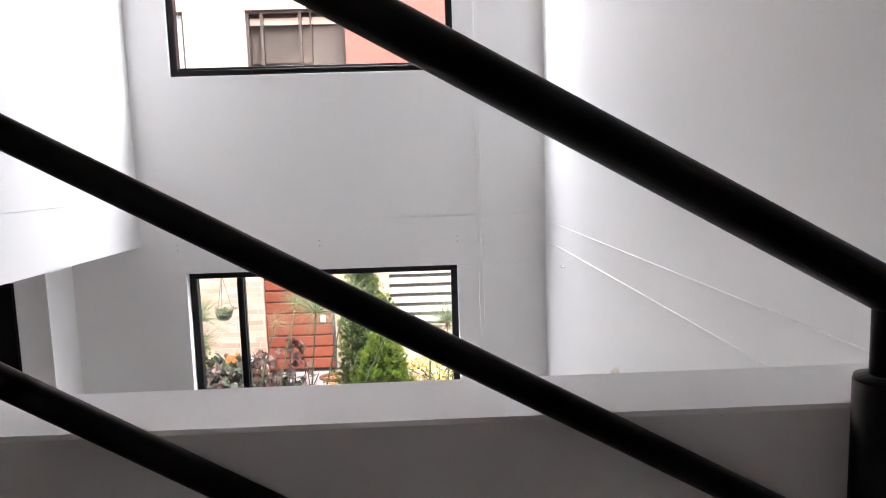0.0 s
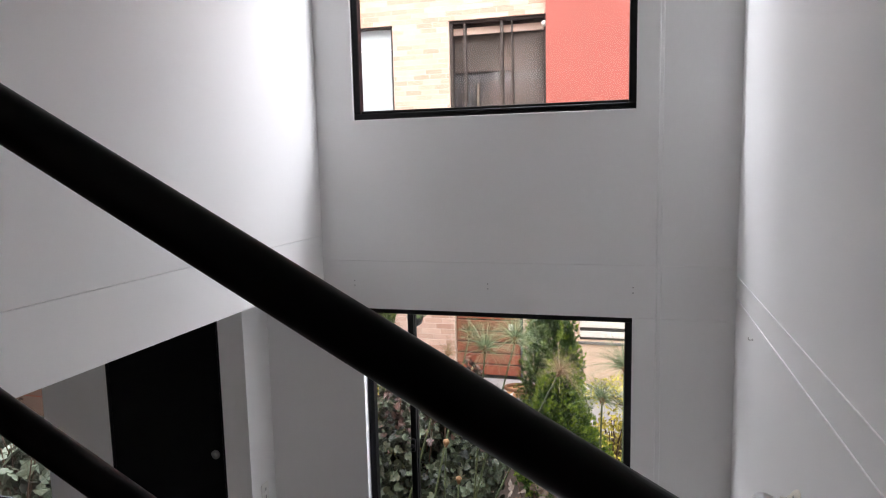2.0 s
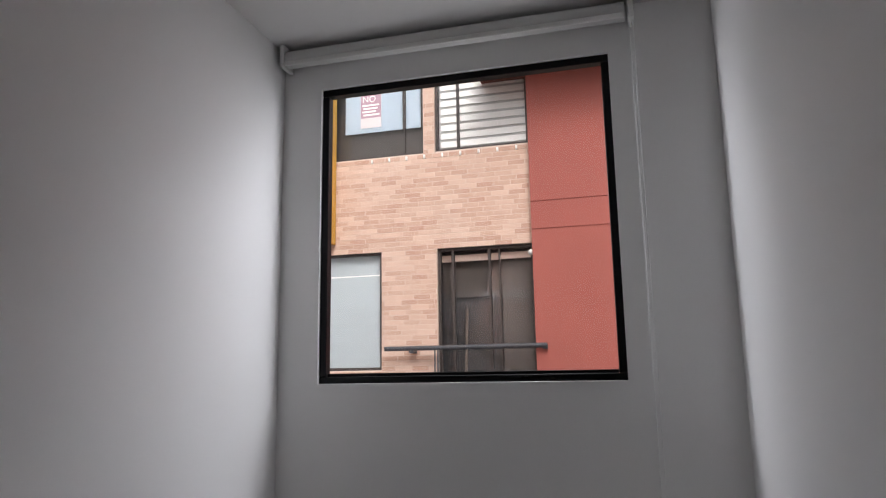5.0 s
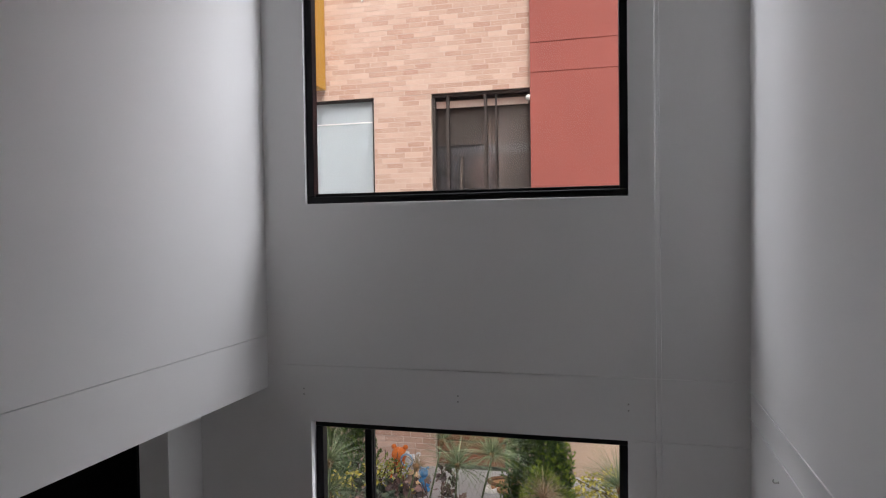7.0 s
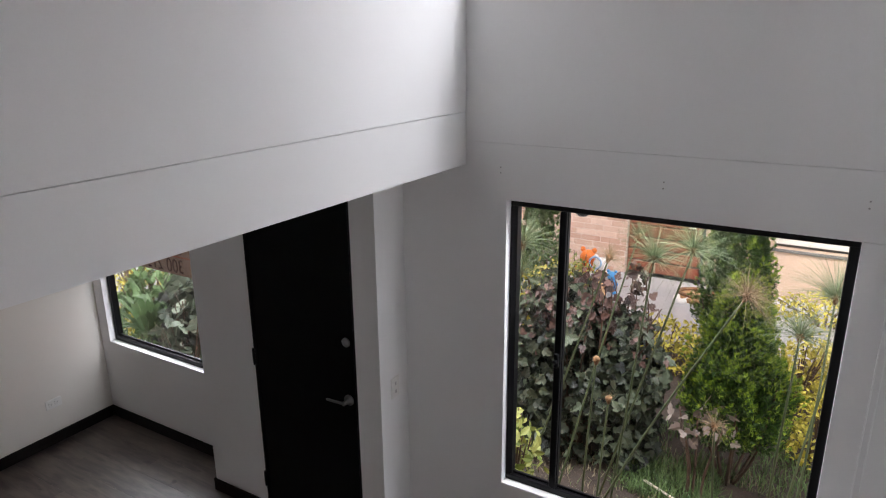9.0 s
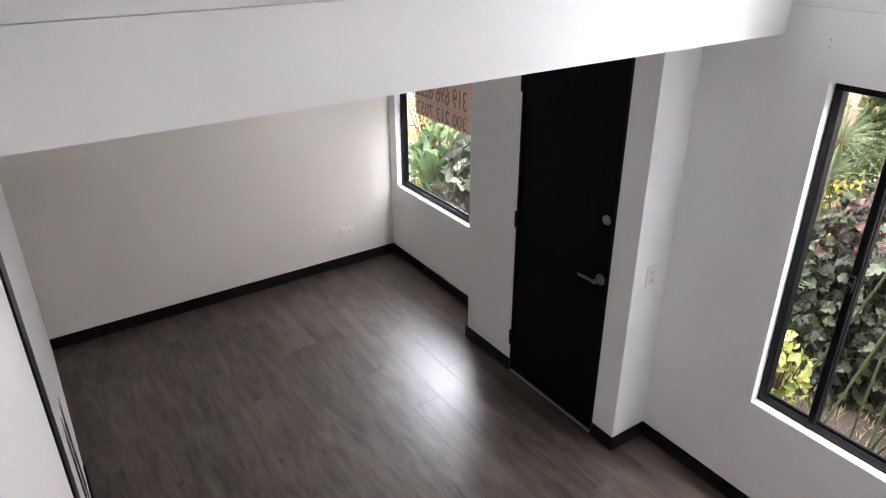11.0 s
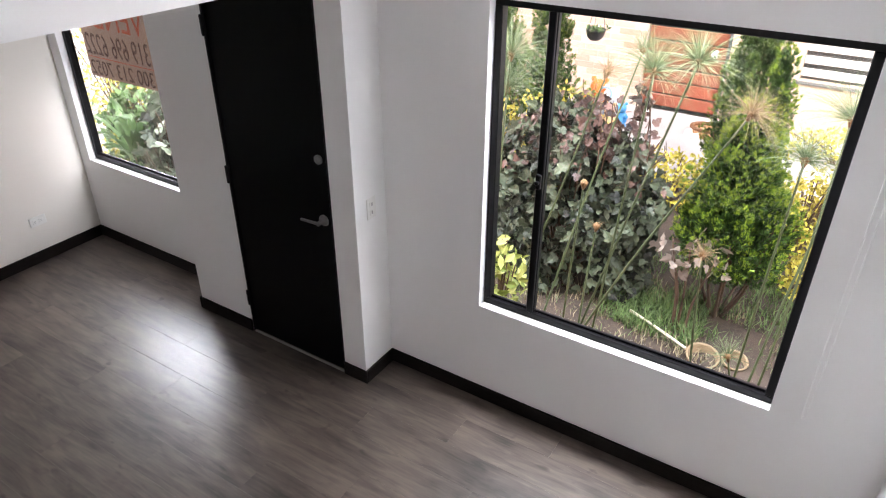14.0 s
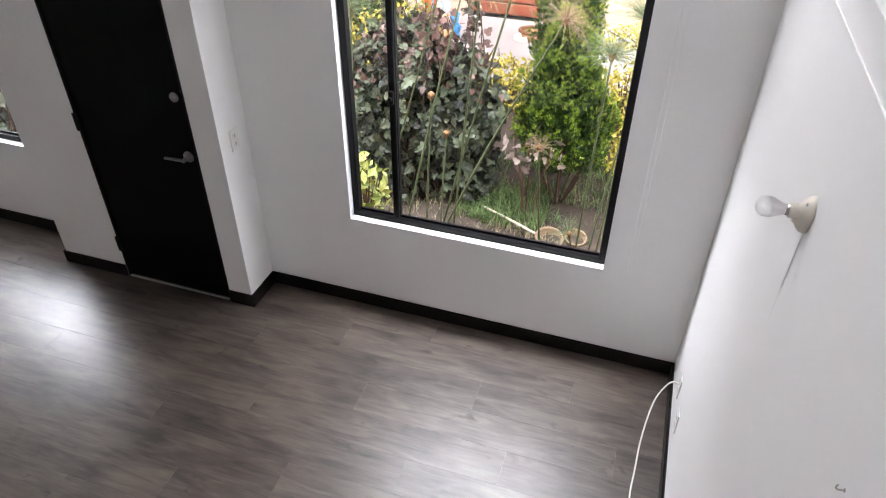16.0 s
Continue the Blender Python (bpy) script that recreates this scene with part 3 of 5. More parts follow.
M_FGLASS = glass_mat("window_glass")
M_FFRAME = mat("dark_brown_aluminium", (0.045, 0.035, 0.033), 0.45, var=0.2)
M_GREYF = mat("grey_steel", (0.055, 0.057, 0.068), 0.45, var=0.15)
M_WHITE = mat("white_slats", (0.86, 0.86, 0.85), 0.5, var=0.02)
M_GATE = mat("pale_metal_gate", (0.55, 0.54, 0.51), 0.55, var=0.06)
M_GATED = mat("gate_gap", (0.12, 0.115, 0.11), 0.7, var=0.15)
M_WOOD = mat("red_brown_slats", (0.23, 0.058, 0.03), 0.55, var=0.3, scale=3, fine=30, stretch=(0.5, 1, 10), obj_var=0.3)
M_STEM = mat("papyrus_stem", (0.085, 0.115, 0.05), 0.6, var=0.25, scale=5, fine=60, stretch=(6, 6, 1))
M_UMB = mat("papyrus_rays", (0.055, 0.095, 0.04), 0.6, var=0.35, island=0.6, translucent=0.2, color2=(0.24, 0.31, 0.16))
M_UMBB = mat("dry_papyrus_rays", (0.20, 0.145, 0.07), 0.7, var=0.35, island=0.6, translucent=0.25, color2=(0.34, 0.26, 0.15))
M_BRACT = mat("papyrus_bract", (0.22, 0.12, 0.05), 0.7, var=0.3)
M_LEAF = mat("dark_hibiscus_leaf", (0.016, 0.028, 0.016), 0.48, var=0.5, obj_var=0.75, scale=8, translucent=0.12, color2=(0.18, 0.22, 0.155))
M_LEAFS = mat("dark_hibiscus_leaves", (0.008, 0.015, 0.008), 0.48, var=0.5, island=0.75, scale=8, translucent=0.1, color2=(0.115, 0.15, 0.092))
M_LEAFR = mat("reddish_hibiscus_leaves", (0.045, 0.025, 0.021), 0.40, var=0.5, island=0.75, translucent=0.15, color2=(0.215, 0.135, 0.115))
M_TWIG = mat("brown_twig", (0.09, 0.055, 0.035), 0.8, var=0.3)
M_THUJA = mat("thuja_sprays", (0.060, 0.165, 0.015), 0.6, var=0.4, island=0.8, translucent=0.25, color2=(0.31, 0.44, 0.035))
# darker spray colour that carries the shade inside the crowns
M_THUJA_SHADE = mat("shaded_thuja_sprays", (0.010, 0.038, 0.007), 0.65, var=0.5, island=0.7, translucent=0.1, color2=(0.070, 0.155, 0.019))
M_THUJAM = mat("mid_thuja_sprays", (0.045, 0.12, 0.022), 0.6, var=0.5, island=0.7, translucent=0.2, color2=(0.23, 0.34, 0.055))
M_YLEAF = mat("golden_shrub_leaves", (0.46, 0.41, 0.028), 0.5, var=0.5, island=0.75, translucent=0.35, color2=(0.82, 0.73, 0.14))
M_VARI = mat("variegated_leaves", (0.20, 0.30, 0.04), 0.45, var=0.4, island=0.7, translucent=0.3, color2=(0.60, 0.62, 0.20))
M_GLEAF = mat("fresh_green_leaves", (0.06, 0.14, 0.04), 0.4, var=0.4, island=0.6, translucent=0.25, color2=(0.20, 0.32, 0.12))
M_GRASS = mat("grass_blades", (0.07, 0.15, 0.04), 0.6, var=0.4, island=0.7, translucent=0.25, color2=(0.21, 0.32, 0.11))
M_DRYG = mat("dry_grass", (0.26, 0.22, 0.12), 0.8, var=0.4, island=0.7, color2=(0.42, 0.37, 0.24))
M_POT = mat("clay_rim", (0.27, 0.20, 0.12), 0.8, var=0.2)
M_BLACKP = mat("black_plastic", (0.02, 0.022, 0.026), 0.4, var=0.2)

# ---- ground ----
g = bmesh.new()
bmesh.ops.create_grid(g, x_segments=70, y_segments=60, size=0.5, matrix=Matrix.LocRotScale((-2.5, 2.35, GROUND), None, (9.0, 4.4, 1)))
for v in g.verts:
    edge = min(abs(v.co.x - 2.0), abs(v.co.x + 7.0), abs(v.co.y - 0.15), abs(v.co.y - 4.55))
    if edge > 0.01:
        v.co.z += 0.05 * min(1, edge * 2) * noise.noise(Vector((v.co.x * 2.1, v.co.y * 2.1, 0))) + 0.02 * noise.noise(Vector((v.co.x * 9, v.co.y * 9, 3)))
outer = [g.verts.new((x, y, GROUND)) for x, y in ((-600, -600), (600, -600), (600, 600), (-600, 600))]
c = [g.verts.new((x, y, GROUND - 0.002)) for x, y in ((-7.0, 0.15), (2.0, 0.15), (2.0, 4.55), (-7.0, 4.55))]
for k in range(4):
    g.faces.new((outer[k], outer[(k + 1) % 4], c[(k + 1) % 4], c[k]))
structure(part("ground", g, M_SOIL, None, "", True), "bare garden soil running out to the street", "ground")
structure(part("pavement", box(-60.0, -6.6, -8.0, 20.0, GROUND - 0.1, GROUND + 0.02, 0.01), M_PATIO), "pale concrete paving beyond the garden", "pavement")
structure(part("pavement", box(-6.5, 2.5, 3.75, 5.58, GROUND - 0.1, GROUND + 0.03, 0.01), M_PATIO), "grey concrete patio before the house opposite", "pavement")


# unseen outer face and storey of this house, added to dim the garden
M_OUT = mat("outer_brick", (0.40, 0.24, 0.17), 0.85, var=0.2, scale=5, fine=60, bump=0.3)
structure(part("wall_outer_face", pierced(FAR - 0.15, 1.1, GROUND - 0.1, CEIL + 0.2, 0.0985, 0.112, front_holes, along_x), M_OUT), "unseen brick outer face added to this house", "wall")
structure(part("wall_upper_storey", box(FAR - 0.15, 1.1, -4.0, 0.165, CEIL + 0.202, 7.2, 0.01), M_OUT), "unseen brick coloured block above the room that shades the garden", "wall")

# ---- house opposite ----
FY = 6.8
LY = 5.6
house = empty("house_opposite", (-2.5, FY, GROUND), "salmon brick house with a red rendered bay", "house")
UP = Matrix(((0.931, 0, 0, -0.056), (0, 0.933, 0, 6.21 - 0.933 * 6.8), (0, 0, 0.936, 0.0876), (0, 0, 0, 1)))


def upper(name, bm, material, thing, label="", smooth=False):
    """A part of the upper storeys, drawn in their own measures."""
    bmesh.ops.transform(bm, matrix=UP, verts=bm.verts)
    return under(name, bm, material, thing, label, smooth)


PANEL = (-5.30, -4.02, 3.213, 5.024)
SLIDE = (-3.13, -1.665, 2.78, 5.015)
UPL = (-5.30, -3.325, 6.535, 8.05)
UPR = (-3.14, -1.665, 6.54, 8.05)
openings = [PANEL, SLIDE, UPL, UPR]
wb = pierced(-5.6, -1.66, 2.4, 8.5, FY + 0.008, FY + 0.25, openings, along_x)
brick_wall = upper("wall", wb, M_MORTAR, house, "salmon brick wall with pale joints")
rb = pierced(-1.66, 3.2, GROUND, 7.60, FY - 0.12, FY + 0.25, [(-1.7, 3.3, 5.590, 5.602), (-1.7, 3.3, 5.178, 5.190)], along_x)
box(-1.655, 3.2, FY - 0.105, FY + 0.2, 5.15, 5.63, bm=rb)
upper("wall", rb, M_RED, house, "red rendered bay with two joint lines")
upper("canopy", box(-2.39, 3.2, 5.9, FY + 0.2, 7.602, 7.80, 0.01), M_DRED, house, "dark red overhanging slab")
# solid block; the rooms' shade is only its dark colour
upper("wall", box(-5.6, 3.2, FY + 0.3, 8.2, 2.4, 8.5), M_SHADEBACK, house, "dark block in place of the unlit rooms behind the windows")
upper("pier", box(-5.02, -4.79, 6.42, FY + 0.0, 5.17, 8.5, 0.01), M_YEL, house, "ochre rendered fin")


def outer_window(w, bars, y=FY + 0.06, f=0.045):
    x0, x1, z0, z1 = w
    fr = box(x0, x1, y, y + 0.06, z0, z0 + f, 0.003)
    box(x0, x1, y, y + 0.06, z1 - f, z1, 0.003, fr)
    box(x0, x0 + f, y + 0.001, y + 0.059, z0 + f, z1 - f, 0.003, fr)
    box(x1 - f, x1, y + 0.001, y + 0.059, z0 + f, z1 - f, 0.003, fr)
    win = upper("window", fr, M_FFRAME, house, "dark framed window")
    for b, bw in bars:
        m = box(b - bw, b + bw, y - 0.004, y + 0.056, z0 + f, z1 - f, 0.003)
        ob = upper("mullion", m, M_FFRAME, house)
        ob.parent = win
    p = upper("pane", box(x0 + f, x1 - f, y + 0.028, y + 0.034, z0 + f, z1 - f), M_FGLASS, house)
    p.parent = win
    p.visible_shadow = False
    return win


def inside(win, name, bm, material, label=""):
    ob = upper(name, bm, material, house, label)
    ob.parent = win
    return ob


wp = outer_window(PANEL, [])
inside(wp, "blind", box(PANEL[0], PANEL[1], FY + 0.135, FY + 0.15, PANEL[2], PANEL[3]), M_BLUEBL, "closed pale blue blind")
inside(wp, "seam", box(PANEL[0], PANEL[1], FY + 0.128, FY + 0.134, 4.66, 4.68), M_WHITE)
ws = outer_window(SLIDE, [(-2.895, 0.022), (-2.335, 0.022), (-2.18, 0.012)])
inside(ws, "curtain_box", box(SLIDE[0] + 0.04, SLIDE[1] - 0.04, FY + 0.16, FY + 0.2, 4.82, 4.92), mat("pale_pelmet", (0.5, 0.38, 0.33), 0.8), "pale pelmet")
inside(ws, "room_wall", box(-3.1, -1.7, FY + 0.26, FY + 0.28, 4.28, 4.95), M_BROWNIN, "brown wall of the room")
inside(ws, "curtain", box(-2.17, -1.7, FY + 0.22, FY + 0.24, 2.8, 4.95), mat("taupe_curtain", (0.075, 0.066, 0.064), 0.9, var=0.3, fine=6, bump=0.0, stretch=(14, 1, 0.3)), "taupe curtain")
inside(ws, "rope", tube([(-2.72, FY + 0.2, 4.1), (-2.74, FY + 0.2, 3.6), (-2.76, FY + 0.2, 2.85)], 0.022, 8), mat("pale_rope", (0.14, 0.115, 0.10), 0.9, stretch=(1, 1, 30)), "hanging rope")
wl = outer_window(UPL, [(-3.66, 0.02)])
inside(wl, "board", box(-4.70, -3.40, FY + 0.14, FY + 0.15, 7.02, 8.0), mat("pale_blue_board", (0.42, 0.52, 0.62), 0.7, var=0.05), "pale blue panel behind glass")
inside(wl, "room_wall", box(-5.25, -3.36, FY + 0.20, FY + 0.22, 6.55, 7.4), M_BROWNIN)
wr = outer_window(UPR, [(-2.77, 0.02)])
for i in range(11):
    z = 6.62 + i * 0.135
    inside(wr, "slat", box(-3.06, -1.70, FY + 0.105, FY + 0.118, z, z + 0.096, 0.003), M_WHITE)
inside(wr, "shade", box(-3.09, -1.69, FY + 0.125, FY + 0.135, 6.56, 8.0), mat("grey_shade", (0.50, 0.50, 0.51), 0.8), "grey shade between white slats")
poster = box(-4.43, -4.07, FY + 0.128, FY + 0.134, 7.10, 7.68)
inside(wl, "poster", poster, mat("pale_poster", (0.72, 0.66, 0.68), 0.7), "pale poster with a printed headline")
inside(wl, "poster_field", box(-4.425, -4.075, FY + 0.1262, FY + 0.1278, 7.27, 7.675), mat("mauve_print", (0.44, 0.27, 0.35), 0.7), "mauve printed field")


def text_mesh(name, body, size, m, material):
    cu = bpy.data.curves.new(name, "FONT")
    cu.body, cu.size, cu.extrude = body, size, 0.0008
    tmp = bpy.data.objects.new(name, cu)
    scene.collection.objects.link(tmp)
    bpy.context.view_layer.update()
    me = bpy.data.meshes.new_from_object(tmp.evaluated_get(bpy.context.evaluated_depsgraph_get()))
    bpy.data.objects.remove(tmp)
    me.materials.clear()
    me.materials.append(material)
    me.transform(m)
    return new(name, me)


no = text_mesh("printed_word", "NO", 0.15, Matrix.Translation((-4.40, FY + 0.1245, 7.54)) @ pose(0, 0, 0, 90, 0, 0), M_WHITE)
no.data.transform(UP)
no.location = -Vector(house.location)
no.parent = wl
bars = bmesh.new()
for i in range(4):
    box(-4.40 + 0.02 * (i % 2), -4.10 - 0.03 * (i % 3), FY + 0.1235, FY + 0.1255, 7.47 - i * 0.055, 7.50 - i * 0.055, bm=bars)
inside(wl, "printed_lines", bars, M_WHITE)

# sill clips under the upper windows
for i in range(9):
    upper("sill_clip", box(-4.19 + i * 0.29, -4.16 + i * 0.29, FY - 0.03, FY + 0.004, 6.44 + 0.001 * i, 6.50 + 0.001 * i, 0.004), M_WHITE, house)
# balcony railing
br = bmesh.new()
tube([(-3.9, 6.62, 3.52), (-2.7, 6.62, 3.52), (-1.5, 6.62, 3.522)], 0.034, 12, br)
upper("balcony_handrail", br, M_GREYF, house, "grey steel balcony rail", True)
upper("balcony_rail", tube([(-3.86, 6.62, 3.11), (-2.7, 6.62, 3.11), (-1.5, 6.62, 3.115)], 0.014, 8), M_GREYF, house, "", True)
for x in (-3.13, -3.085):
    upper("baluster", box(x - 0.009, x + 0.009, 6.61, 6.63, 2.62, 3.50, 0.002), M_GREYF, house)
for x, z in ((-3.49, 3.48), (-3.49, 3.11), (-1.53, 3.50), (-1.53, 3.11)):
    upper("bracket", box(x - 0.035, x + 0.035, 6.60, FY - 0.115 if x > -2 else FY + 0.008, z - 0.03, z + 0.035, 0.004), M_GREYF, house)
upper("lamp_globe", lathe([(0.0, -0.045), (0.03, -0.033), (0.045, 0), (0.03, 0.033), (0, 0.045)], (-1.69, FY - 0.06, 4.86), (0, 0, 1), 16), M_WHITE, house, "small white globe", True)

# ground floor of the house opposite
under("wall", box(-5.3, -2.80, LY + 0.008, LY + 0.3, GROUND, 2.35), M_MORTAR, house, "salmon brick wall with pale joints")
gw = pierced(-1.86, 3.2, GROUND, 2.35, LY + 0.008, LY + 0.3, [(-1.12, 1.6, 0.46, 1.95)], along_x)
under("wall", gw, mat("beige_render", (0.50, 0.38, 0.29), 0.85, var=0.1), house, "beige rendered wall under the gate slats")
under("roof", box(-5.3, 3.2, LY - 0.05, 6.4, 2.355, 2.42, 0.01), M_PATIO, house, "flat terrace slab")
# dark sheet behind the slats; the shade of the gaps is its colour
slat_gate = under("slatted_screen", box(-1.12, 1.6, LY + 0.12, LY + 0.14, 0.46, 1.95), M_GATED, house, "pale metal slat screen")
for i in range(11):
    z = 0.50 + i * 0.132
    s = under("slat", box(-1.118, 1.598, LY + 0.06, LY + 0.085, z, z + 0.082, 0.004), M_GATE, house)
    s.parent = slat_gate
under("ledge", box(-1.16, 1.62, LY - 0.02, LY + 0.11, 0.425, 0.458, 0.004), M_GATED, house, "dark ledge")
# timber slat gate between brick and render
timber = empty("timber_gate", (-2.33, LY, GROUND + 0.03), "red-brown horizontal timber slat gate", "gate")
for i in range(15):
    z = GROUND + 0.05 + i * 0.155
    t_s = box(-2.79, -1.885, LY + 0.05 + 0.006 * (i % 2), LY + 0.085, z, z + 0.138, 0.008)
    under("slat", t_s, M_WOOD, timber)
# dark backing sheet puts the shade between the timber slats into colour
under("backing", box(-2.80, -1.87, LY + 0.10, LY + 0.2, GROUND + 0.03, 2.3), M_SHADEBACK, timber)
under("post", box(-1.90, -1.84, LY + 0.02, LY + 0.1, GROUND + 0.03, 2.3, 0.005), M_GREYF, timber, "grey gate post")
under("meter_box", box(-2.06, -1.99, LY + 0.02, LY + 0.05, 0.55, 0.64, 0.006), M_PLASTIC, timber, "small white box")


# ---- leaves ----
def cloud(name, material, centers, shape_v, shape_f, scales, facing=None, spread=1.0, parent=None, label="", seed=1):
    """Many small leaves in one mesh: each turned towards its facing (a vector) with a random lean."""
    r = np.random.RandomState(seed)
    C = np.asarray(centers, float)
    n = len(C)
    F = r.normal(size=(n, 3)) * spread
    if facing is not None:
        F += np.asarray(facing, float)
    F /= np.linalg.norm(F, axis=1)[:, None] + 1e-9
    R = r.normal(size=(n, 3))
    X = np.cross(F, R)
    X /= np.linalg.norm(X, axis=1)[:, None] + 1e-9
    Y = np.cross(F, X)
    S = np.asarray(scales, float).reshape(-1, 1, 1) * np.ones((n, 1, 1))
    V = np.asarray(shape_v, float)
    pts = C[:, None, :] + S * (V[None, :, 0:1] * X[:, None, :] + V[None, :, 1:2] * Y[:, None, :] + V[None, :, 2:3] * F[:, None, :])
    k = len(V)
    faces = [tuple(i * k + j for j in f) for i in range(n) for f in shape_f]
    me = bpy.data.meshes.new(name)
    me.from_pydata(pts.reshape(-1, 3).tolist(), [], faces)
    me.materials.append(material)
    ob = new(name, me)
    ob.parent = parent
    if parent is not None:
        ob.location = -Vector(parent.location)
    if label:
        ob["label"] = label
    return ob


# a lobed leaf folded along its rib (rib along y, F is its face)
LOBED_V = [(0, 0.0, 0), (0.22, -0.05, 0.05), (0.42, 0.12, 0.07), (0.54, 0.38, 0.02), (0.29, 0.48, 0.06), (0.33, 0.74, 0.02), (0.14, 0.93, -0.03), (0, 1.16, -0.16), (-0.14, 0.93, -0.03), (-0.33, 0.74, 0.02), (-0.29, 0.48, 0.06), (-0.54, 0.38, 0.02), (-0.42, 0.12, 0.07), (-0.22, -0.05, 0.05), (0, 0.48, -0.05)]
LOBED_F = [(i, (i + 1) % 14, 14) for i in range(14)]
OVAL_V = [(0, 0, 0), (0.24, 0.35, 0.05), (0.20, 0.72, 0.03), (0, 1, -0.08), (-0.20, 0.72, 0.03), (-0.24, 0.35, 0.05), (0, 0.5, -0.03)]
OVAL_F = [(0, 1, 6), (1, 2, 6), (2, 3, 6), (3, 4, 6), (4, 5, 6), (5, 0, 6)]
# a flat fan of scale-leaf twigs; grows along F
SPRAY_V, SPRAY_F = [], []
for a_, l_ in ((-0.75, 0.62), (-0.38, 0.85), (0.0, 1.0), (0.38, 0.85), (0.75, 0.62)):
    o_ = len(SPRAY_V)
    d_, s_ = math.cos(a_) * l_, math.sin(a_) * l_
    SPRAY_V += [(0, 0, 0), (s_ * 0.55 + 0.07, 0.05, d_ * 0.55), (s_, 0.0, d_), (s_ * 0.55 - 0.07, -0.05, d_ * 0.55)]
    SPRAY_F += [(o_, o_ + 1, o_ + 2, o_ + 3)]


def thuja(name, base, height, radius, bare, count, material, label, seed, size=0.085, lean=(0, 0), taper=0.72):
    """A cone-shaped conifer: several thin stems, and a dense uneven crown of upright sprays."""
    r = random.Random(seed)
    th = empty(name, base, label, "shrub")
    tr = bmesh.new()
    for i in range(7):
        a = i * 2.4 + r.random()
        rr = radius * 0.42 * r.random() + 0.03
        p = Vector(base)
        q = p + Vector((rr * math.cos(a), rr * math.sin(a), bare * 0.55 + 0.1))
        e = p + Vector((rr * 1.5 * math.cos(a), rr * 1.5 * math.sin(a), bare + height * 0.35 * (0.6 + 0.4 * r.random())))
        tube([p + Vector((0.02 * math.cos(a), 0.02 * math.sin(a), -0.05)), q, e], 0.013, 6, tr, 0.4)
    tube([Vector(base) + Vector((0, 0, -0.05)), Vector(base) + Vector((0.01, 0, height * 0.5)), Vector(base) + Vector((lean[0] * 0.9, lean[1] * 0.9, height * 0.93))], 0.02, 6, tr, 0.25)
    under("trunk", tr, M_TWIG, th, "thin brown stems", True)
    inner, outer_ = [], []

    def profile(h, a):
        prof = min(1.0, (1 - h) ** taper * 1.08) * (0.62 + 0.38 * min(1, h * 6))
        return radius * prof * (0.95 + 0.28 * noise.noise(Vector((math.cos(a) * 2.2, math.sin(a) * 2.2, h * 5.5 + seed * 3))))
    # flame-shaped tufts over the crown, bright at the tip, shade coloured into the heart
    per = 24
    for i in range(count // per):
        h, a = r.random() ** 0.9, r.random() * 2 * math.pi
        k = 0.55 + 0.45 * r.random() ** 0.6
        rad = profile(h, a) * k
        out = Vector((math.cos(a), math.sin(a), 0))
        foot = Vector((base[0] + lean[0] * h, base[1] + lean[1] * h, base[2] + bare + (height - bare) * 0.96 * h)) + out * rad * 0.8
        axis = (out * r.uniform(0.25, 0.75) + Vector((r.gauss(0, 0.16), r.gauss(0, 0.16), 1.0))).normalized()
        ln, fat = size * r.uniform(1.9, 3.0) * (0.8 + 0.2 * (1 - h)), size * r.uniform(0.36, 0.55)
        for j in range(per):
            t = r.random()
            w = fat * math.sin(math.pi * min(1.0, 0.18 + 0.82 * t)) ** 0.8
            b_ = r.random() * 2 * math.pi
            side = axis.cross(Vector((math.cos(b_), math.sin(b_), 0.3))).normalized() * w
            row = (tuple(foot + axis * (ln * t) + side), tuple(axis + side * (0.45 / max(fat, 1e-4))), size * r.uniform(0.45, 0.85) * (1.1 - 0.4 * t))
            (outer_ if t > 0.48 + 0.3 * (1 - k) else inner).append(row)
    # the inside, its shade put into the dark spray colour
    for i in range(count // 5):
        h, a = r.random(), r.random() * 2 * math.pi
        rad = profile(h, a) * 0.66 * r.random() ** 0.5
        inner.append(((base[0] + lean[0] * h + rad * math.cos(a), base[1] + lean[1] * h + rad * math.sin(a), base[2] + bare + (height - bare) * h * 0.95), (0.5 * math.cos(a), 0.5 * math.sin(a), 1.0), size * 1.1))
    for nm, rows_, m_ in (("crown", inner, M_THUJA_SHADE), ("tips", outer_, material)):
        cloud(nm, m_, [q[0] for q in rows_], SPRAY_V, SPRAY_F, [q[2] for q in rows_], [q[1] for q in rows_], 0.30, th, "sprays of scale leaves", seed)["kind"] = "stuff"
    return th


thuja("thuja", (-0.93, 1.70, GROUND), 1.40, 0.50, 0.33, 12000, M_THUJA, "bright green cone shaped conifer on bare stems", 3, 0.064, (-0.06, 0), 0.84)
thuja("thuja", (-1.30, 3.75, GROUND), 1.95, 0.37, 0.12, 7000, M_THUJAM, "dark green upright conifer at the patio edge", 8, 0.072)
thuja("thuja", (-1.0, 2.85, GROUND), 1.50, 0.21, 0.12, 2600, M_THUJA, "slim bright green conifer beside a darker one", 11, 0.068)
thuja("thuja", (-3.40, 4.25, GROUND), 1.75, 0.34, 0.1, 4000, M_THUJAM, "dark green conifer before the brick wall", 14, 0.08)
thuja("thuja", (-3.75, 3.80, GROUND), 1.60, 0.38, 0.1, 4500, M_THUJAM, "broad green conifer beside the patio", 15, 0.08)


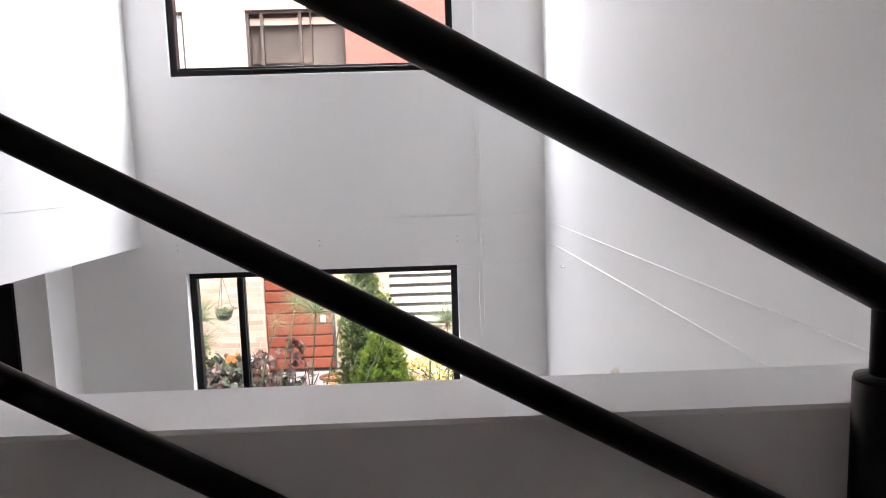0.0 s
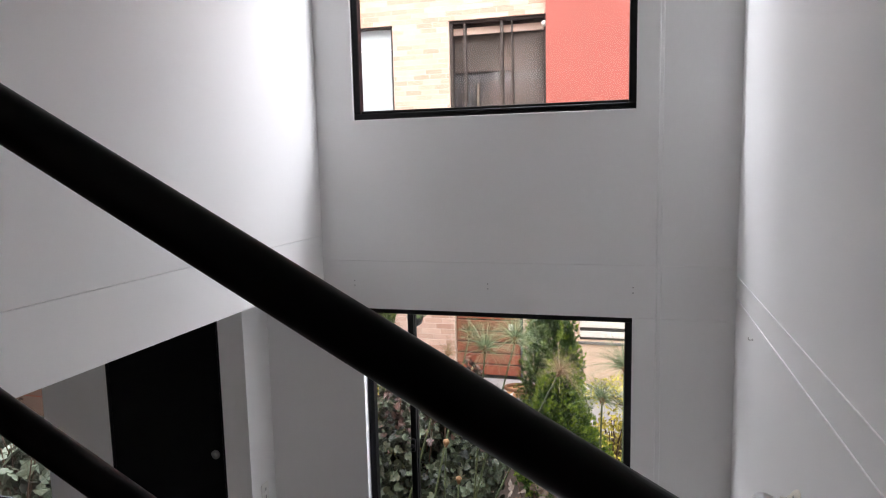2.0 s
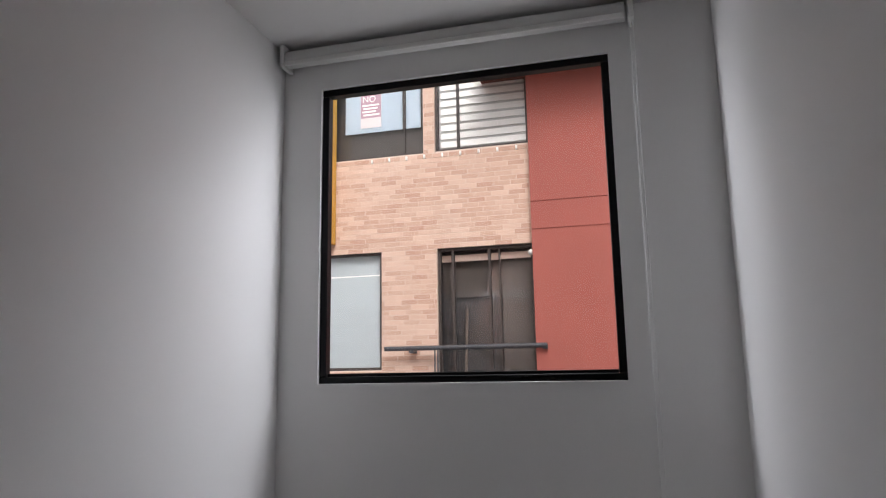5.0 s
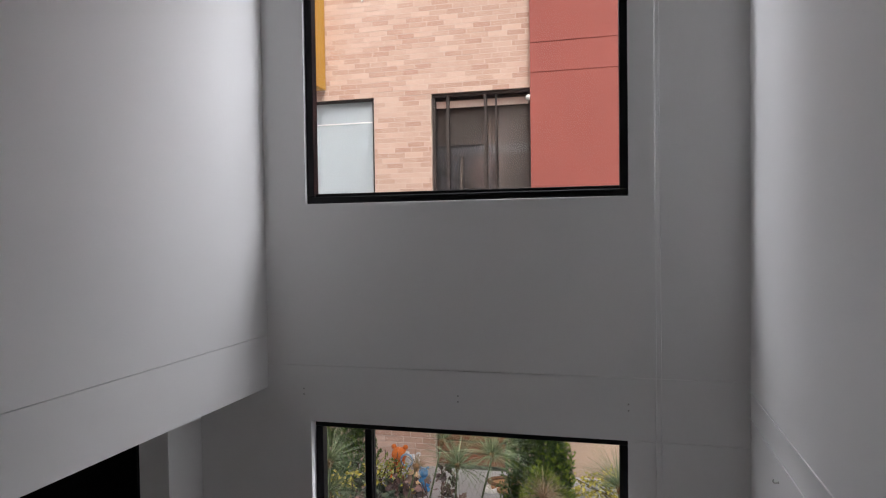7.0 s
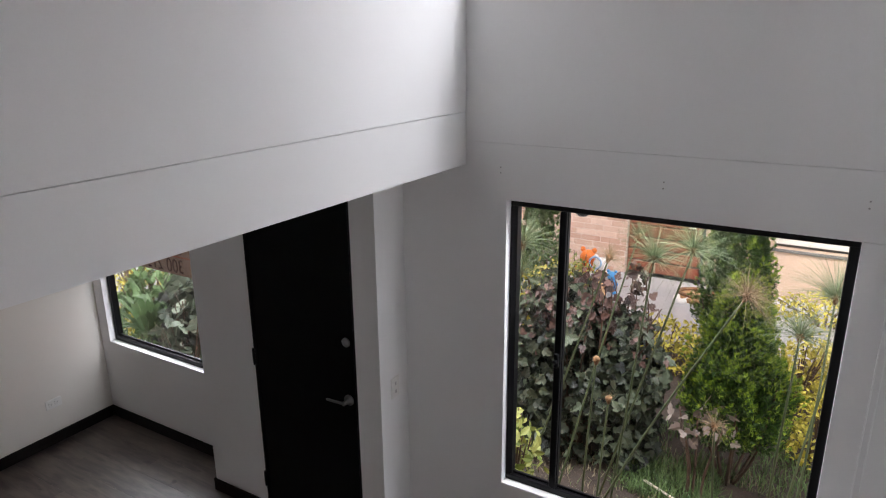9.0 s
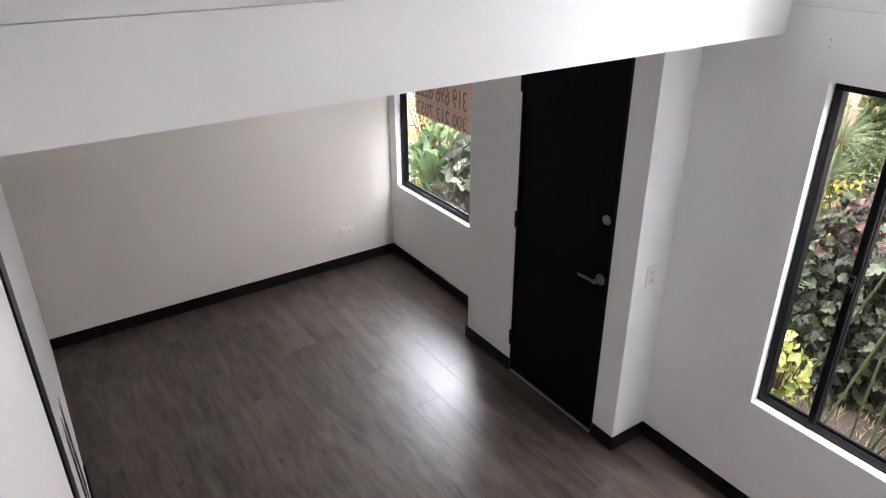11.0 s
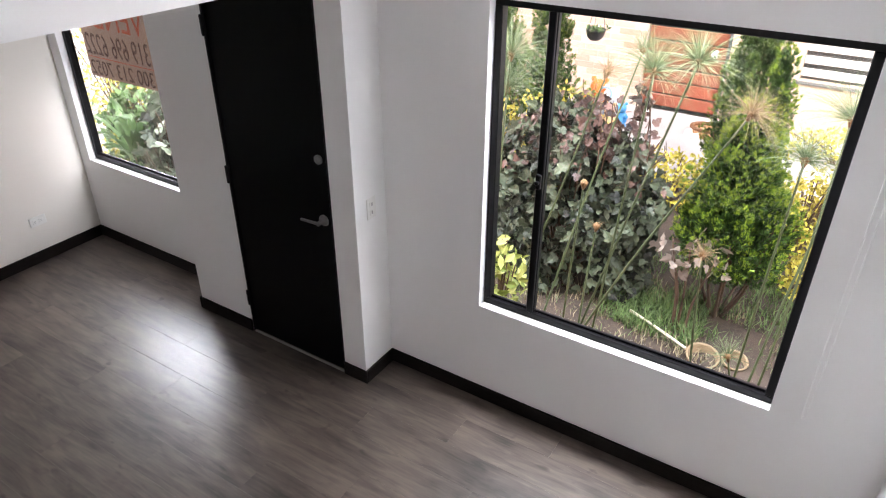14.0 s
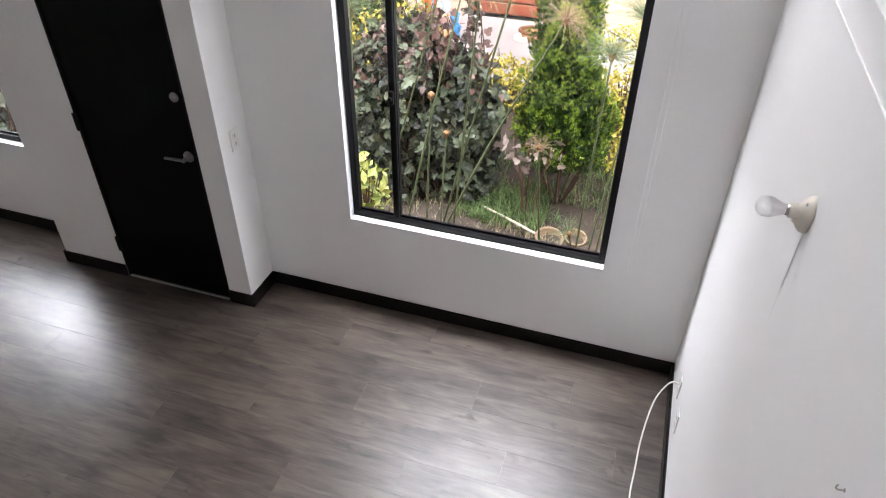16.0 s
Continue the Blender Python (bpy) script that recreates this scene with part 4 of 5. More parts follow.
def leafy_bush(name, base, rx, ry, height, n_parts, n_joined, material, joined, label, seed, size, shape=(LOBED_V, LOBED_F), red_top=0, low=0.05):
    r = random.Random(seed)
    th = empty(name, base, label, "shrub")
    br_ = bmesh.new()
    for i in range(16 if n_joined > 100 else 5):
        a, k = r.random() * 6.283, math.sqrt(r.random())
        e = Vector(base) + Vector((rx * k * math.cos(a), ry * k * math.sin(a), height * (0.55 + 0.42 * r.random())))
        m_ = Vector(base) + Vector((rx * k * 0.4 * math.cos(a), ry * k * 0.4 * math.sin(a), height * 0.35))
        tube([Vector(base) + Vector((0.05 * math.cos(a), 0.05 * math.sin(a), -0.04)), m_, e], 0.011, 6, br_, 0.35)
    under("branches", br_, M_TWIG, th, "brown branches", True)

    def spot():
        while True:
            u, v, w = r.uniform(-1, 1), r.uniform(-1, 1), r.random()
            q = u * u + v * v + (max(0, w - 0.35) / 0.65) ** 2.2
            bump_ = 0.92 + 0.65 * noise.noise(Vector((u * 2.0 + seed, v * 2.0, w * 2.6))) + 0.25 * noise.noise(Vector((u * 5, v * 5 + seed, w * 6)))
            gap = noise.noise(Vector((u * 4.1 + seed * 2.3, v * 4.1, w * 5.5)))
            if 0.22 < q < bump_ and gap > -0.20:
                return (base[0] + rx * u, base[1] + ry * v, base[2] + low + (height - low) * w), (u * 0.8, v * 0.8 - 0.45, 0.55)
    me = bpy.data.meshes.new("leaf")
    me.from_pydata([tuple(c_ * 1.0 for c_ in v) for v in shape[0]], [], shape[1])
    me.materials.append(material)
    for i in range(n_parts):
        c_, f_ = spot()
        ob = new("leaf", me)
        d = (Vector(f_) + Vector((r.gauss(0, 0.75), r.gauss(0, 0.75), r.gauss(0, 0.6)))).normalized()
        q = d.to_track_quat("Z", "Y").to_matrix().to_4x4() @ pose(0, 0, 0, 0, 0, 180 + r.uniform(-70, 70))
        s = size * r.uniform(0.55, 1.45)
        ob.matrix_world = Matrix.Translation(Vector(c_) - Vector(base)) @ q @ Matrix.Scale(s, 4)
        ob.parent = th
    C, F, S = [], [], []
    for i in range(n_joined):
        c_, f_ = spot()
        C.append(c_)
        F.append(f_)
        S.append(size * r.uniform(0.55, 1.15))
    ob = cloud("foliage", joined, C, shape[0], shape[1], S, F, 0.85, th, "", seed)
    ob["kind"] = "stuff"
    if red_top:
        C, F, S = [], [], []
        shoots = bmesh.new()
        for i in range(15):
            a, k = r.random() * 6.283, math.sqrt(r.random()) * 0.8
            p = Vector(base) + Vector((rx * k * math.cos(a), ry * k * math.sin(a), height * 0.72))
            e = p + Vector((r.uniform(-0.1, 0.1), r.uniform(-0.1, 0.06), height * r.uniform(0.22, 0.42)))
            tube([p, (p + e) / 2 + Vector((0.02, 0, 0.02)), e], 0.006, 5, shoots, 0.4)
            for j in range(11):
                q = p.lerp(e, 0.25 + 0.75 * j / 10)
                C.append(tuple(q + Vector((r.gauss(0, 0.03), r.gauss(0, 0.03), 0))))
                F.append((r.gauss(0, 0.6), -0.5, 0.6))
                S.append(size * r.uniform(0.45, 0.95))
        under("shoots", shoots, M_TWIG, th, "thin upright shoots", True)
        for i in range(red_top):
            c_, f_ = spot()
            if c_[2] > base[2] + height * 0.64:
                C.append((c_[0], c_[1], c_[2] + 0.06 * r.random()))
                F.append(f_)
                S.append(size * r.uniform(0.4, 0.8))
        ob = cloud("young_leaves", M_LEAFR, C, shape[0], shape[1], S, F, 0.7, th, "reddish young leaves", seed + 1)
        ob["kind"] = "stuff"
    return th


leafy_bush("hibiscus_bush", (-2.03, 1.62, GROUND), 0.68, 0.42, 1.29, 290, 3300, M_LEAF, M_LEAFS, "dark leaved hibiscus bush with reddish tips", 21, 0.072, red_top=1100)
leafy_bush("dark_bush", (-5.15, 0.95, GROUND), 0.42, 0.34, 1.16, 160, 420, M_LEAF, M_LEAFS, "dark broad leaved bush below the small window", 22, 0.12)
for (x_, y_, rx_, ry_, h_, n_, sd) in ((-1.72, 3.20, 0.42, 0.30, 0.52, 1100, 31), (-0.62, 3.0, 0.30, 0.28, 0.66, 800, 32), (-2.04, 0.64, 0.20, 0.15, 0.76, 260, 33), (-0.28, 3.3, 0.42, 0.3, 0.46, 1000, 34), (-5.95, 1.0, 0.42, 0.3, 0.62, 700, 35), (-2.95, 4.25, 0.25, 0.2, 0.62, 500, 36), (-2.9, 3.0, 0.5, 0.4, 0.95, 900, 37), (-5.2, 2.4, 0.8, 0.4, 0.8, 1200, 38), (-4.2, 2.6, 0.5, 0.4, 1.0, 900, 39), (-0.42, 2.25, 0.24, 0.25, 0.44, 600, 40), (-0.5, 4.9, 0.6, 0.3, 0.36, 700, 41), (-6.4, 1.25, 0.45, 0.35, 1.3, 900, 42), (-7.4, 1.8, 0.6, 0.5, 1.5, 900, 43)):
    leafy_bush("golden_shrub", (x_, y_, GROUND), rx_, ry_, h_, 0, n_, M_VARI if sd in (33, 36) else M_YLEAF, M_VARI if sd in (33, 36) else M_YLEAF, "low yellow-green leaved garden shrub", sd, 0.055 if sd != 33 else 0.085, (OVAL_V, OVAL_F))

M_SAGE = mat("sage_leaves", (0.10, 0.14, 0.085), 0.35, var=0.5, island=0.75, translucent=0.15, color2=(0.30, 0.36, 0.26))
M_PALE = mat("pale_pink_leaves", (0.20, 0.14, 0.11), 0.4, var=0.4, island=0.75, translucent=0.2, color2=(0.42, 0.37, 0.32))
for (x_, y_, rx_, ry_, h_, n_, sd, sz_, m_, lab_) in (
        (-1.08, 1.36, 0.20, 0.14, 0.74, 32, 61, 0.075, M_PALE, "small shrub with pale pinkish leaves beside the conifer"),
        (-5.0, 0.62, 0.26, 0.22, 0.90, 110, 63, 0.13, M_SAGE, "grey-green broad leaved shrub below the small window"),
        (-5.9, 1.0, 0.40, 0.30, 0.95, 420, 64, 0.10, M_GLEAF, "fresh green leafy shrub below the small window"),
        (-5.35, 0.55, 0.24, 0.16, 0.60, 160, 65, 0.08, M_GLEAF, "low fresh green shrub close to the house wall")):
    leafy_bush("leafy_shrub", (x_, y_, GROUND), rx_, ry_, h_, 0, n_, m_, m_, lab_, sd, sz_, (LOBED_V, LOBED_F), low=0.46 if sd == 61 else 0.05)


# ---- papyrus ----
def papyrus(name, stalks, label, seed):
    r = random.Random(seed)
    b0 = stalks[0]
    th = empty(name, (b0[3], b0[4], GROUND), label, "papyrus")
    for (tx, ty, tz, bx, by, rad, dry, n) in stalks:
        top, bot = Vector((tx, ty, tz)), Vector((bx, by, GROUND - 0.03))
        midp = (top + bot) / 2 + Vector((r.uniform(-0.02, 0.02), r.uniform(-0.02, 0.02), 0.03))
        under("stem", tube([bot, midp, top], 0.0078, 7, None, 0.6), M_STEM, th, "", True)
        V, Fc = [], []
        axis = (top - midp).normalized()
        for i in range(int(n * 1.2)):
            d = Vector((r.gauss(0, 1), r.gauss(0, 1), r.gauss(0, 1))).normalized()
            d = (d + axis * 0.9).normalized()
            L = rad * r.uniform(0.6, 1.15)
            side = d.cross(Vector((r.gauss(0, 1), r.gauss(0, 1), r.gauss(0, 1)))).normalized() * 0.00072
            pts = [top + d * (L * t) + Vector((0, 0, -0.55 * L * t * t * (0.4 + 0.6 * (1 - abs(d.z))))) for t in (0, 0.35, 0.7, 1.0)]
            o = len(V)
            for j, p in enumerate(pts):
                w = (1.3, 1.0, 0.8, 0.35)[j]
                V += [p + side * w, p - side * w]
            Fc += [(o + 2 * j, o + 2 * j + 1, o + 2 * j + 3, o + 2 * j + 2) for j in range(3)]
        me = bpy.data.meshes.new("umbel")
        me.from_pydata([tuple(v - Vector(th.location)) for v in V], [], Fc)
        me.materials.append(M_UMBB if dry else M_UMB)
        ob = new("umbel", me)
        ob.parent = th
        ob["label"] = "dry brown tuft of thin rays" if dry else "green tuft of thin rays"
        under("bract", lathe([(0.006, -0.03), (0.014, -0.008), (0.020, 0.006), (0.012, 0.018), (0.0, 0.022)], top, axis, 10), M_BRACT, th, "", True)
    return th


papyrus("papyrus", [(-1.88, 0.34, 1.754, -1.99, 0.42, 0.27, 0, 270), (-1.91, 0.38, 1.585, -2.06, 0.52, 0.26, 0, 240)], "papyrus with green tufts close outside the window", 41)
papyrus("papyrus", [(-1.251, 0.44, 1.751, -1.49, 0.80, 0.25, 0, 260), (-1.475, 1.0, 1.69, -1.88, 0.95, 0.19, 0, 160), (-1.078, 0.44, 1.814, -1.60, 0.78, 0.26, 0, 280), (-1.544, 0.70, 1.637, -2.13, 0.95, 0.13, 1, 120)], "tall papyrus clump with leaning stalks", 42)
papyrus("papyrus", [(-0.828, 0.38, 1.659, -1.61, 0.58, 0.17, 1, 230), (-1.472, 0.36, 1.207, -1.56, 0.5, 0.035, 1, 30), (-1.47, 0.62, 0.86, -1.50, 0.6, 0.07, 1, 40)], "papyrus with dry brown tufts", 43)
papyrus("papyrus", [(-0.602, 0.45, 1.492, -0.65, 0.62, 0.22, 0, 240), (-0.49, 0.75, 1.592, -0.545, 0.75, 0.29, 0, 300), (-0.42, 0.9, 1.50, -0.60, 0.85, 0.2, 0, 170)], "papyrus with pale green tufts beside the conifer", 44)
papyrus("papyrus", [(-0.908, 0.50, 0.928, -0.86, 0.80, 0.12, 1, 130), (-0.70, 0.66, 0.30, -0.55, 0.72, 0.17, 0, 150)], "short drooping papyrus near the ground", 45)


# ---- grass, stick, pots ----
def grass(name, material, count, zone, hgt, label, seed):
    r = random.Random(seed)
    V, Fc = [], []
    for i in range(count):
        while True:
            x, y = r.uniform(zone[0], zone[1]), r.uniform(zone[2], zone[3])
            if noise.noise(Vector((x * 2.4, y * 2.4, seed))) > -0.12:
                break
        a, h = r.random() * 6.283, hgt * r.uniform(0.5, 1.3)
        d, s = Vector((math.cos(a), math.sin(a), 0)), Vector((-math.sin(a), math.cos(a), 0)) * 0.0032
        p = Vector((x, y, GROUND))
        bend = r.uniform(0.2, 0.9)
        o = len(V)
        for t, w in ((0, 1), (0.5, 0.8), (1, 0.1)):
            q = p + d * (h * bend * t * t) + Vector((0, 0, h * t * (1 - 0.25 * bend * t)))
            V += [tuple(q + s * w), tuple(q - s * w)]
        Fc += [(o, o + 1, o + 3, o + 2), (o + 2, o + 3, o + 5, o + 4)]
    me = bpy.data.meshes.new(name)
    me.from_pydata(V, [], Fc)
    me.materials.append(material)
    tagged(new(name, me), label, "grass", kind="stuff")


grass("grass", M_GRASS, 3000, (-1.75, -0.2, 1.35, 3.0), 0.085, "fresh green grass patches on the soil", 51)
grass("grass", M_GRASS, 600, (-3.2, 0.3, 0.3, 1.5), 0.07, "short sparse green grass below the window", 53)
grass("grass", M_GRASS, 1500, (-1.6, -0.95, 1.2, 1.85), 0.12, "bright green grass tuft between the shrubs", 54)
grass("dry_grass", M_DRYG, 2600, (-2.4, 0.2, 0.35, 1.9), 0.06, "dry straw and clippings on the soil", 52)
tagged(part("stick", tube([(-1.40, 1.34, GROUND + 0.06), (-1.2, 1.26, GROUND + 0.05), (-0.98, 1.16, GROUND + 0.04)], 0.009, 8), mat("pale_stick", (0.62, 0.56, 0.45), 0.8)), "pale bare stick lying on the soil", "stick")
for x, y, rr in ((-0.875, 1.15, 0.095), (-0.70, 1.21, 0.075)):
    b = lathe([(rr * 0.8, -0.10), (rr, -0.01), (rr + 0.007, 0.0), (rr - 0.004, 0.003), (rr - 0.008, -0.01), (rr * 0.75, -0.075), (0.0, -0.08)], (x, y, GROUND + 0.04), (0.1, -0.2, 1), 28)
    tagged(part("plant_pot", b, M_POT, None, "", True), "weathered clay pot sunk into the soil", "pot", "sunken pots")

# broad leaved plant at the small window
lily = empty("broad_leaf_plant", (-5.62, 0.75, GROUND), "broad green strap leaved plant below the small window", "plant")
r_ = random.Random(61)
for i in range(30):
    a = r_.random() * 6.283
    L, w = r_.uniform(0.42, 0.8), r_.uniform(0.024, 0.042)
    b = bmesh.new()
    prev = None
    for j in range(8):
        t = j / 7
        p = Vector((-5.62, 0.75, GROUND)) + Vector((math.cos(a) * 0.42 * L * t ** 1.8 * 1.5, math.sin(a) * 0.42 * L * t ** 1.8 * 1.2, L * 1.75 * t * (1 - 0.38 * t * t)))
        s = Vector((-math.sin(a), math.cos(a), 0)) * w * math.sin(math.pi * min(1, 0.12 + 0.88 * t)) ** 0.7
        row = [b.verts.new(p + s + Vector((0, 0, 0.02))), b.verts.new(p), b.verts.new(p - s + Vector((0, 0, 0.02)))]
        if prev:
            b.faces.new((prev[0], prev[1], row[1], row[0]))
            b.faces.new((prev[1], prev[2], row[2], row[1]))
        prev = row
    under("leaf", b, M_GLEAF, lily, "", True)

# ---- sale sign hung outside the small window ----
M_BANNER = mat("pinkish_banner", (0.40, 0.295, 0.24), 0.7, var=0.05, translucent=0.4)
M_TXT = mat("brown_print", (0.10, 0.05, 0.04), 0.7, var=0.1, translucent=0.3)
M_TXTR = mat("orange_red_print", (0.55, 0.12, 0.06), 0.7, var=0.1, translucent=0.4)
sign = empty("sale_sign", (-4.5, 0.13, 1.236), "pinkish sale banner with mirrored print hung outside the window", "sign")
under("banner", box(-4.935, -4.05, 0.130, 0.133, 1.236, 2.0), M_BANNER, sign, "pinkish translucent banner")
under("printed_line", box(-4.93, -4.06, 0.1282, 0.1296, 1.366, 1.371), M_TXTR, sign)
for body, size, z, mt in (("VENDE", 0.24, 1.565, M_TXTR), ("319 696 6222", 0.20, 1.388, M_TXT), ("300 213 7052", 0.14, 1.252, M_TXT)):
    ob = text_mesh("printed_words", body, size, pose(0, 0, 0, 90, 0, 180), mt)
    xs = [v.co.x for v in ob.data.vertices]
    k = (4.915 - 4.262) / (max(xs) - min(xs))
    ob.data.transform(Matrix.Diagonal((k, 1, 1, 1)))
    xs = [v.co.x for v in ob.data.vertices]
    ob.data.transform(Matrix.Translation((-4.915 - min(xs), 0.1285, z)))
    ob.location = -Vector(sign.location)
    ob.parent = sign
cord = rod((-4.3, 0.13, 2.0), (-4.3, 0.13, 2.06), 0.002, seg=6)
rod((-4.9, 0.13, 2.0), (-4.9, 0.13, 2.06), 0.002, seg=6, bm=cord)
under("cord", cord, M_CORD, sign)

# ---- things on the patio ----
PZ = GROUND + 0.03


def ball(c, r, bm=None, sz=1.0):
    return lathe([(0, -r * sz), (r * 0.6, -r * 0.8 * sz), (r * 0.92, -r * 0.4 * sz), (r, 0), (r * 0.92, r * 0.4 * sz), (r * 0.6, r * 0.8 * sz), (0, r * sz)], c, (0, 0, 1), 16, bm)


def plush(name, x, y, s, colour, label):
    b = ball((x, y, PZ + 0.16 * s), 0.13 * s, None, 1.2)
    ball((x, y - 0.02, PZ + 0.38 * s), 0.105 * s, b)
    for dx in (-1, 1):
        ball((x + dx * 0.08 * s, y, PZ + 0.475 * s), 0.035 * s, b)
        ball((x + dx * 0.11 * s, y - 0.07, PZ + 0.06 * s), 0.055 * s, b)
        ball((x + dx * 0.13 * s, y - 0.05, PZ + 0.23 * s), 0.045 * s, b)
    tagged(part(name, b, mat(label.split()[0] + "_plush", colour, 0.9, var=0.2), None, "", True), label, "toy", "toys on the patio")


plush("plush_toy", -3.07, 4.95, 0.9, (0.75, 0.20, 0.04), "orange plush toy sitting on the patio")
plush("plush_toy", -2.86, 4.80, 0.85, (0.72, 0.72, 0.74), "white plush toy sitting on the patio")
plush("plush_toy", -2.80, 4.62, 0.6, (0.75, 0.52, 0.30), "tan plush toy lying on the patio")
plush("plush_toy", -2.72, 4.78, 0.55, (0.08, 0.32, 0.68), "blue plush toy sitting on the patio")
hoop = tube([(-2.90 + 0.07 * math.cos(k), 4.70, PZ + 0.36 + 0.07 * math.sin(k)) for k in [i * 0.6283 for i in range(11)]], 0.012, 8)
rod((-2.90, 4.70, PZ), (-2.90, 4.70, PZ + 0.29), 0.008, seg=8, bm=hoop)
tagged(part("toy_hoop", hoop, mat("pale_blue_plastic", (0.35, 0.55, 0.8), 0.4), None, "", True), "pale blue plastic toy hoop on a stick", "toy", "toys on the patio")
tagged(part("pet_bowl", lathe([(0.085, 0), (0.09, 0.01), (0.075, 0.055), (0.07, 0.055), (0.05, 0.015), (0, 0.012)], (-1.95, 4.90, PZ), (0, 0, 1), 24), M_PLASTIC, None, "", True), "white pet bowl on the patio", "bowl")
bed = empty("pet_bed", (-1.78, 5.05, PZ), "oval wicker pet basket with a dark rim", "basket")
under("rim", tube([(-1.78 + 0.22 * math.cos(k), 5.05 + 0.14 * math.sin(k), PZ + 0.07) for k in [i * 0.6283 for i in range(11)]], 0.022, 8), mat("dark_wicker", (0.20, 0.10, 0.05), 0.8, var=0.3, fine=120), bed, "dark rim", True)
under("base", lathe([(0.2, 0), (0.21, 0.05), (0.15, 0.05), (0.0, 0.045)], (-1.78, 5.05, PZ), (0, 0, 1), 24), mat("wicker", (0.5, 0.27, 0.13), 0.8, var=0.3, fine=120), bed, "woven base", True)
HPX, HPY, HPZ = -2.89, 4.14, 0.94
hp = empty("hanging_pot", (HPX, HPY, HPZ), "black hanging pot with a small green plant on cords", "pot")
under("pot", lathe([(0.045, 0), (0.08, 0.03), (0.098, 0.10), (0.102, 0.105), (0.09, 0.10), (0.0, 0.09)], (HPX, HPY, HPZ), (0, 0, 1), 24), M_BLACKP, hp, "", True)
hc = bmesh.new()
for k in range(3):
    rod((HPX + 0.095 * math.cos(k * 2.1), HPY + 0.095 * math.sin(k * 2.1), HPZ + 0.10), (HPX, HPY, HPZ + 0.52), 0.003, seg=6, bm=hc)
rod((HPX, HPY, HPZ + 0.52), (HPX, LY - 0.04, 2.37), 0.004, seg=6, bm=hc)
under("cord", hc, M_BLACKP, hp)
rp_ = random.Random(77)
C_ = [(HPX + rp_.gauss(0, 0.05), HPY + rp_.gauss(0, 0.05), HPZ + 0.10 + 0.03 * rp_.random()) for i in range(70)]
cloud("foliage", M_GLEAF, C_, OVAL_V, OVAL_F, [0.028 + 0.02 * rp_.random() for i in C_], [((c_[0] - HPX) * 8, (c_[1] - HPY) * 8, 0.6) for c_ in C_], 0.5, hp, "small green leaves", 78)["kind"] = "stuff"


# ---- floor planks ----
PW, PL = 0.19, 1.28
pm = {}


def plank_mesh(length, width):
    key = (round(length, 3), round(width, 3))
    if key not in pm:
        b = box(-length / 2 + 0.0002, length / 2 - 0.0002, -width / 2 + 0.0002, width / 2 - 0.0002, -0.008, 0.0, 0.0005)
        me = bpy.data.meshes.new("plank")
        b.to_mesh(me)
        b.free()
        me.materials.append(M_PLANK)
        pm[key] = me
    return pm[key]


rows_n = 14
offs = [0.0, 0.47, 0.93, 0.21, 0.70, 1.13, 0.36, 0.83]
for r in range(rows_n):
    y1 = 0.0 - r * PW
    y0 = max(FACE, y1 - PW)
    x = FAR - offs[r % 8]
    while x < 0:
        a, c = max(x, FAR), min(x + PL, 0.0)
        if c - a > 0.02 and y1 - y0 > 0.01:
            ob = new("plank", plank_mesh(c - a, y1 - y0))
            ob.location = ((a + c) / 2, (y0 + y1) / 2, 0.0)
            ob.parent = floor
        x += PL


# ---- bricks of the house opposite ----
BL, BH = 0.262, 0.0755


def brick_mesh(length):
    b = box(-length / 2, length / 2, 0.004, 0.014, -BH / 2 + 0.004, BH / 2 - 0.004, 0.002)
    me = bpy.data.meshes.new("brick")
    b.to_mesh(me)
    b.free()
    me.materials.append(M_BRICK)
    return me


full_brick = brick_mesh(BL - 0.01)
rb_ = random.Random(71)
rest = []


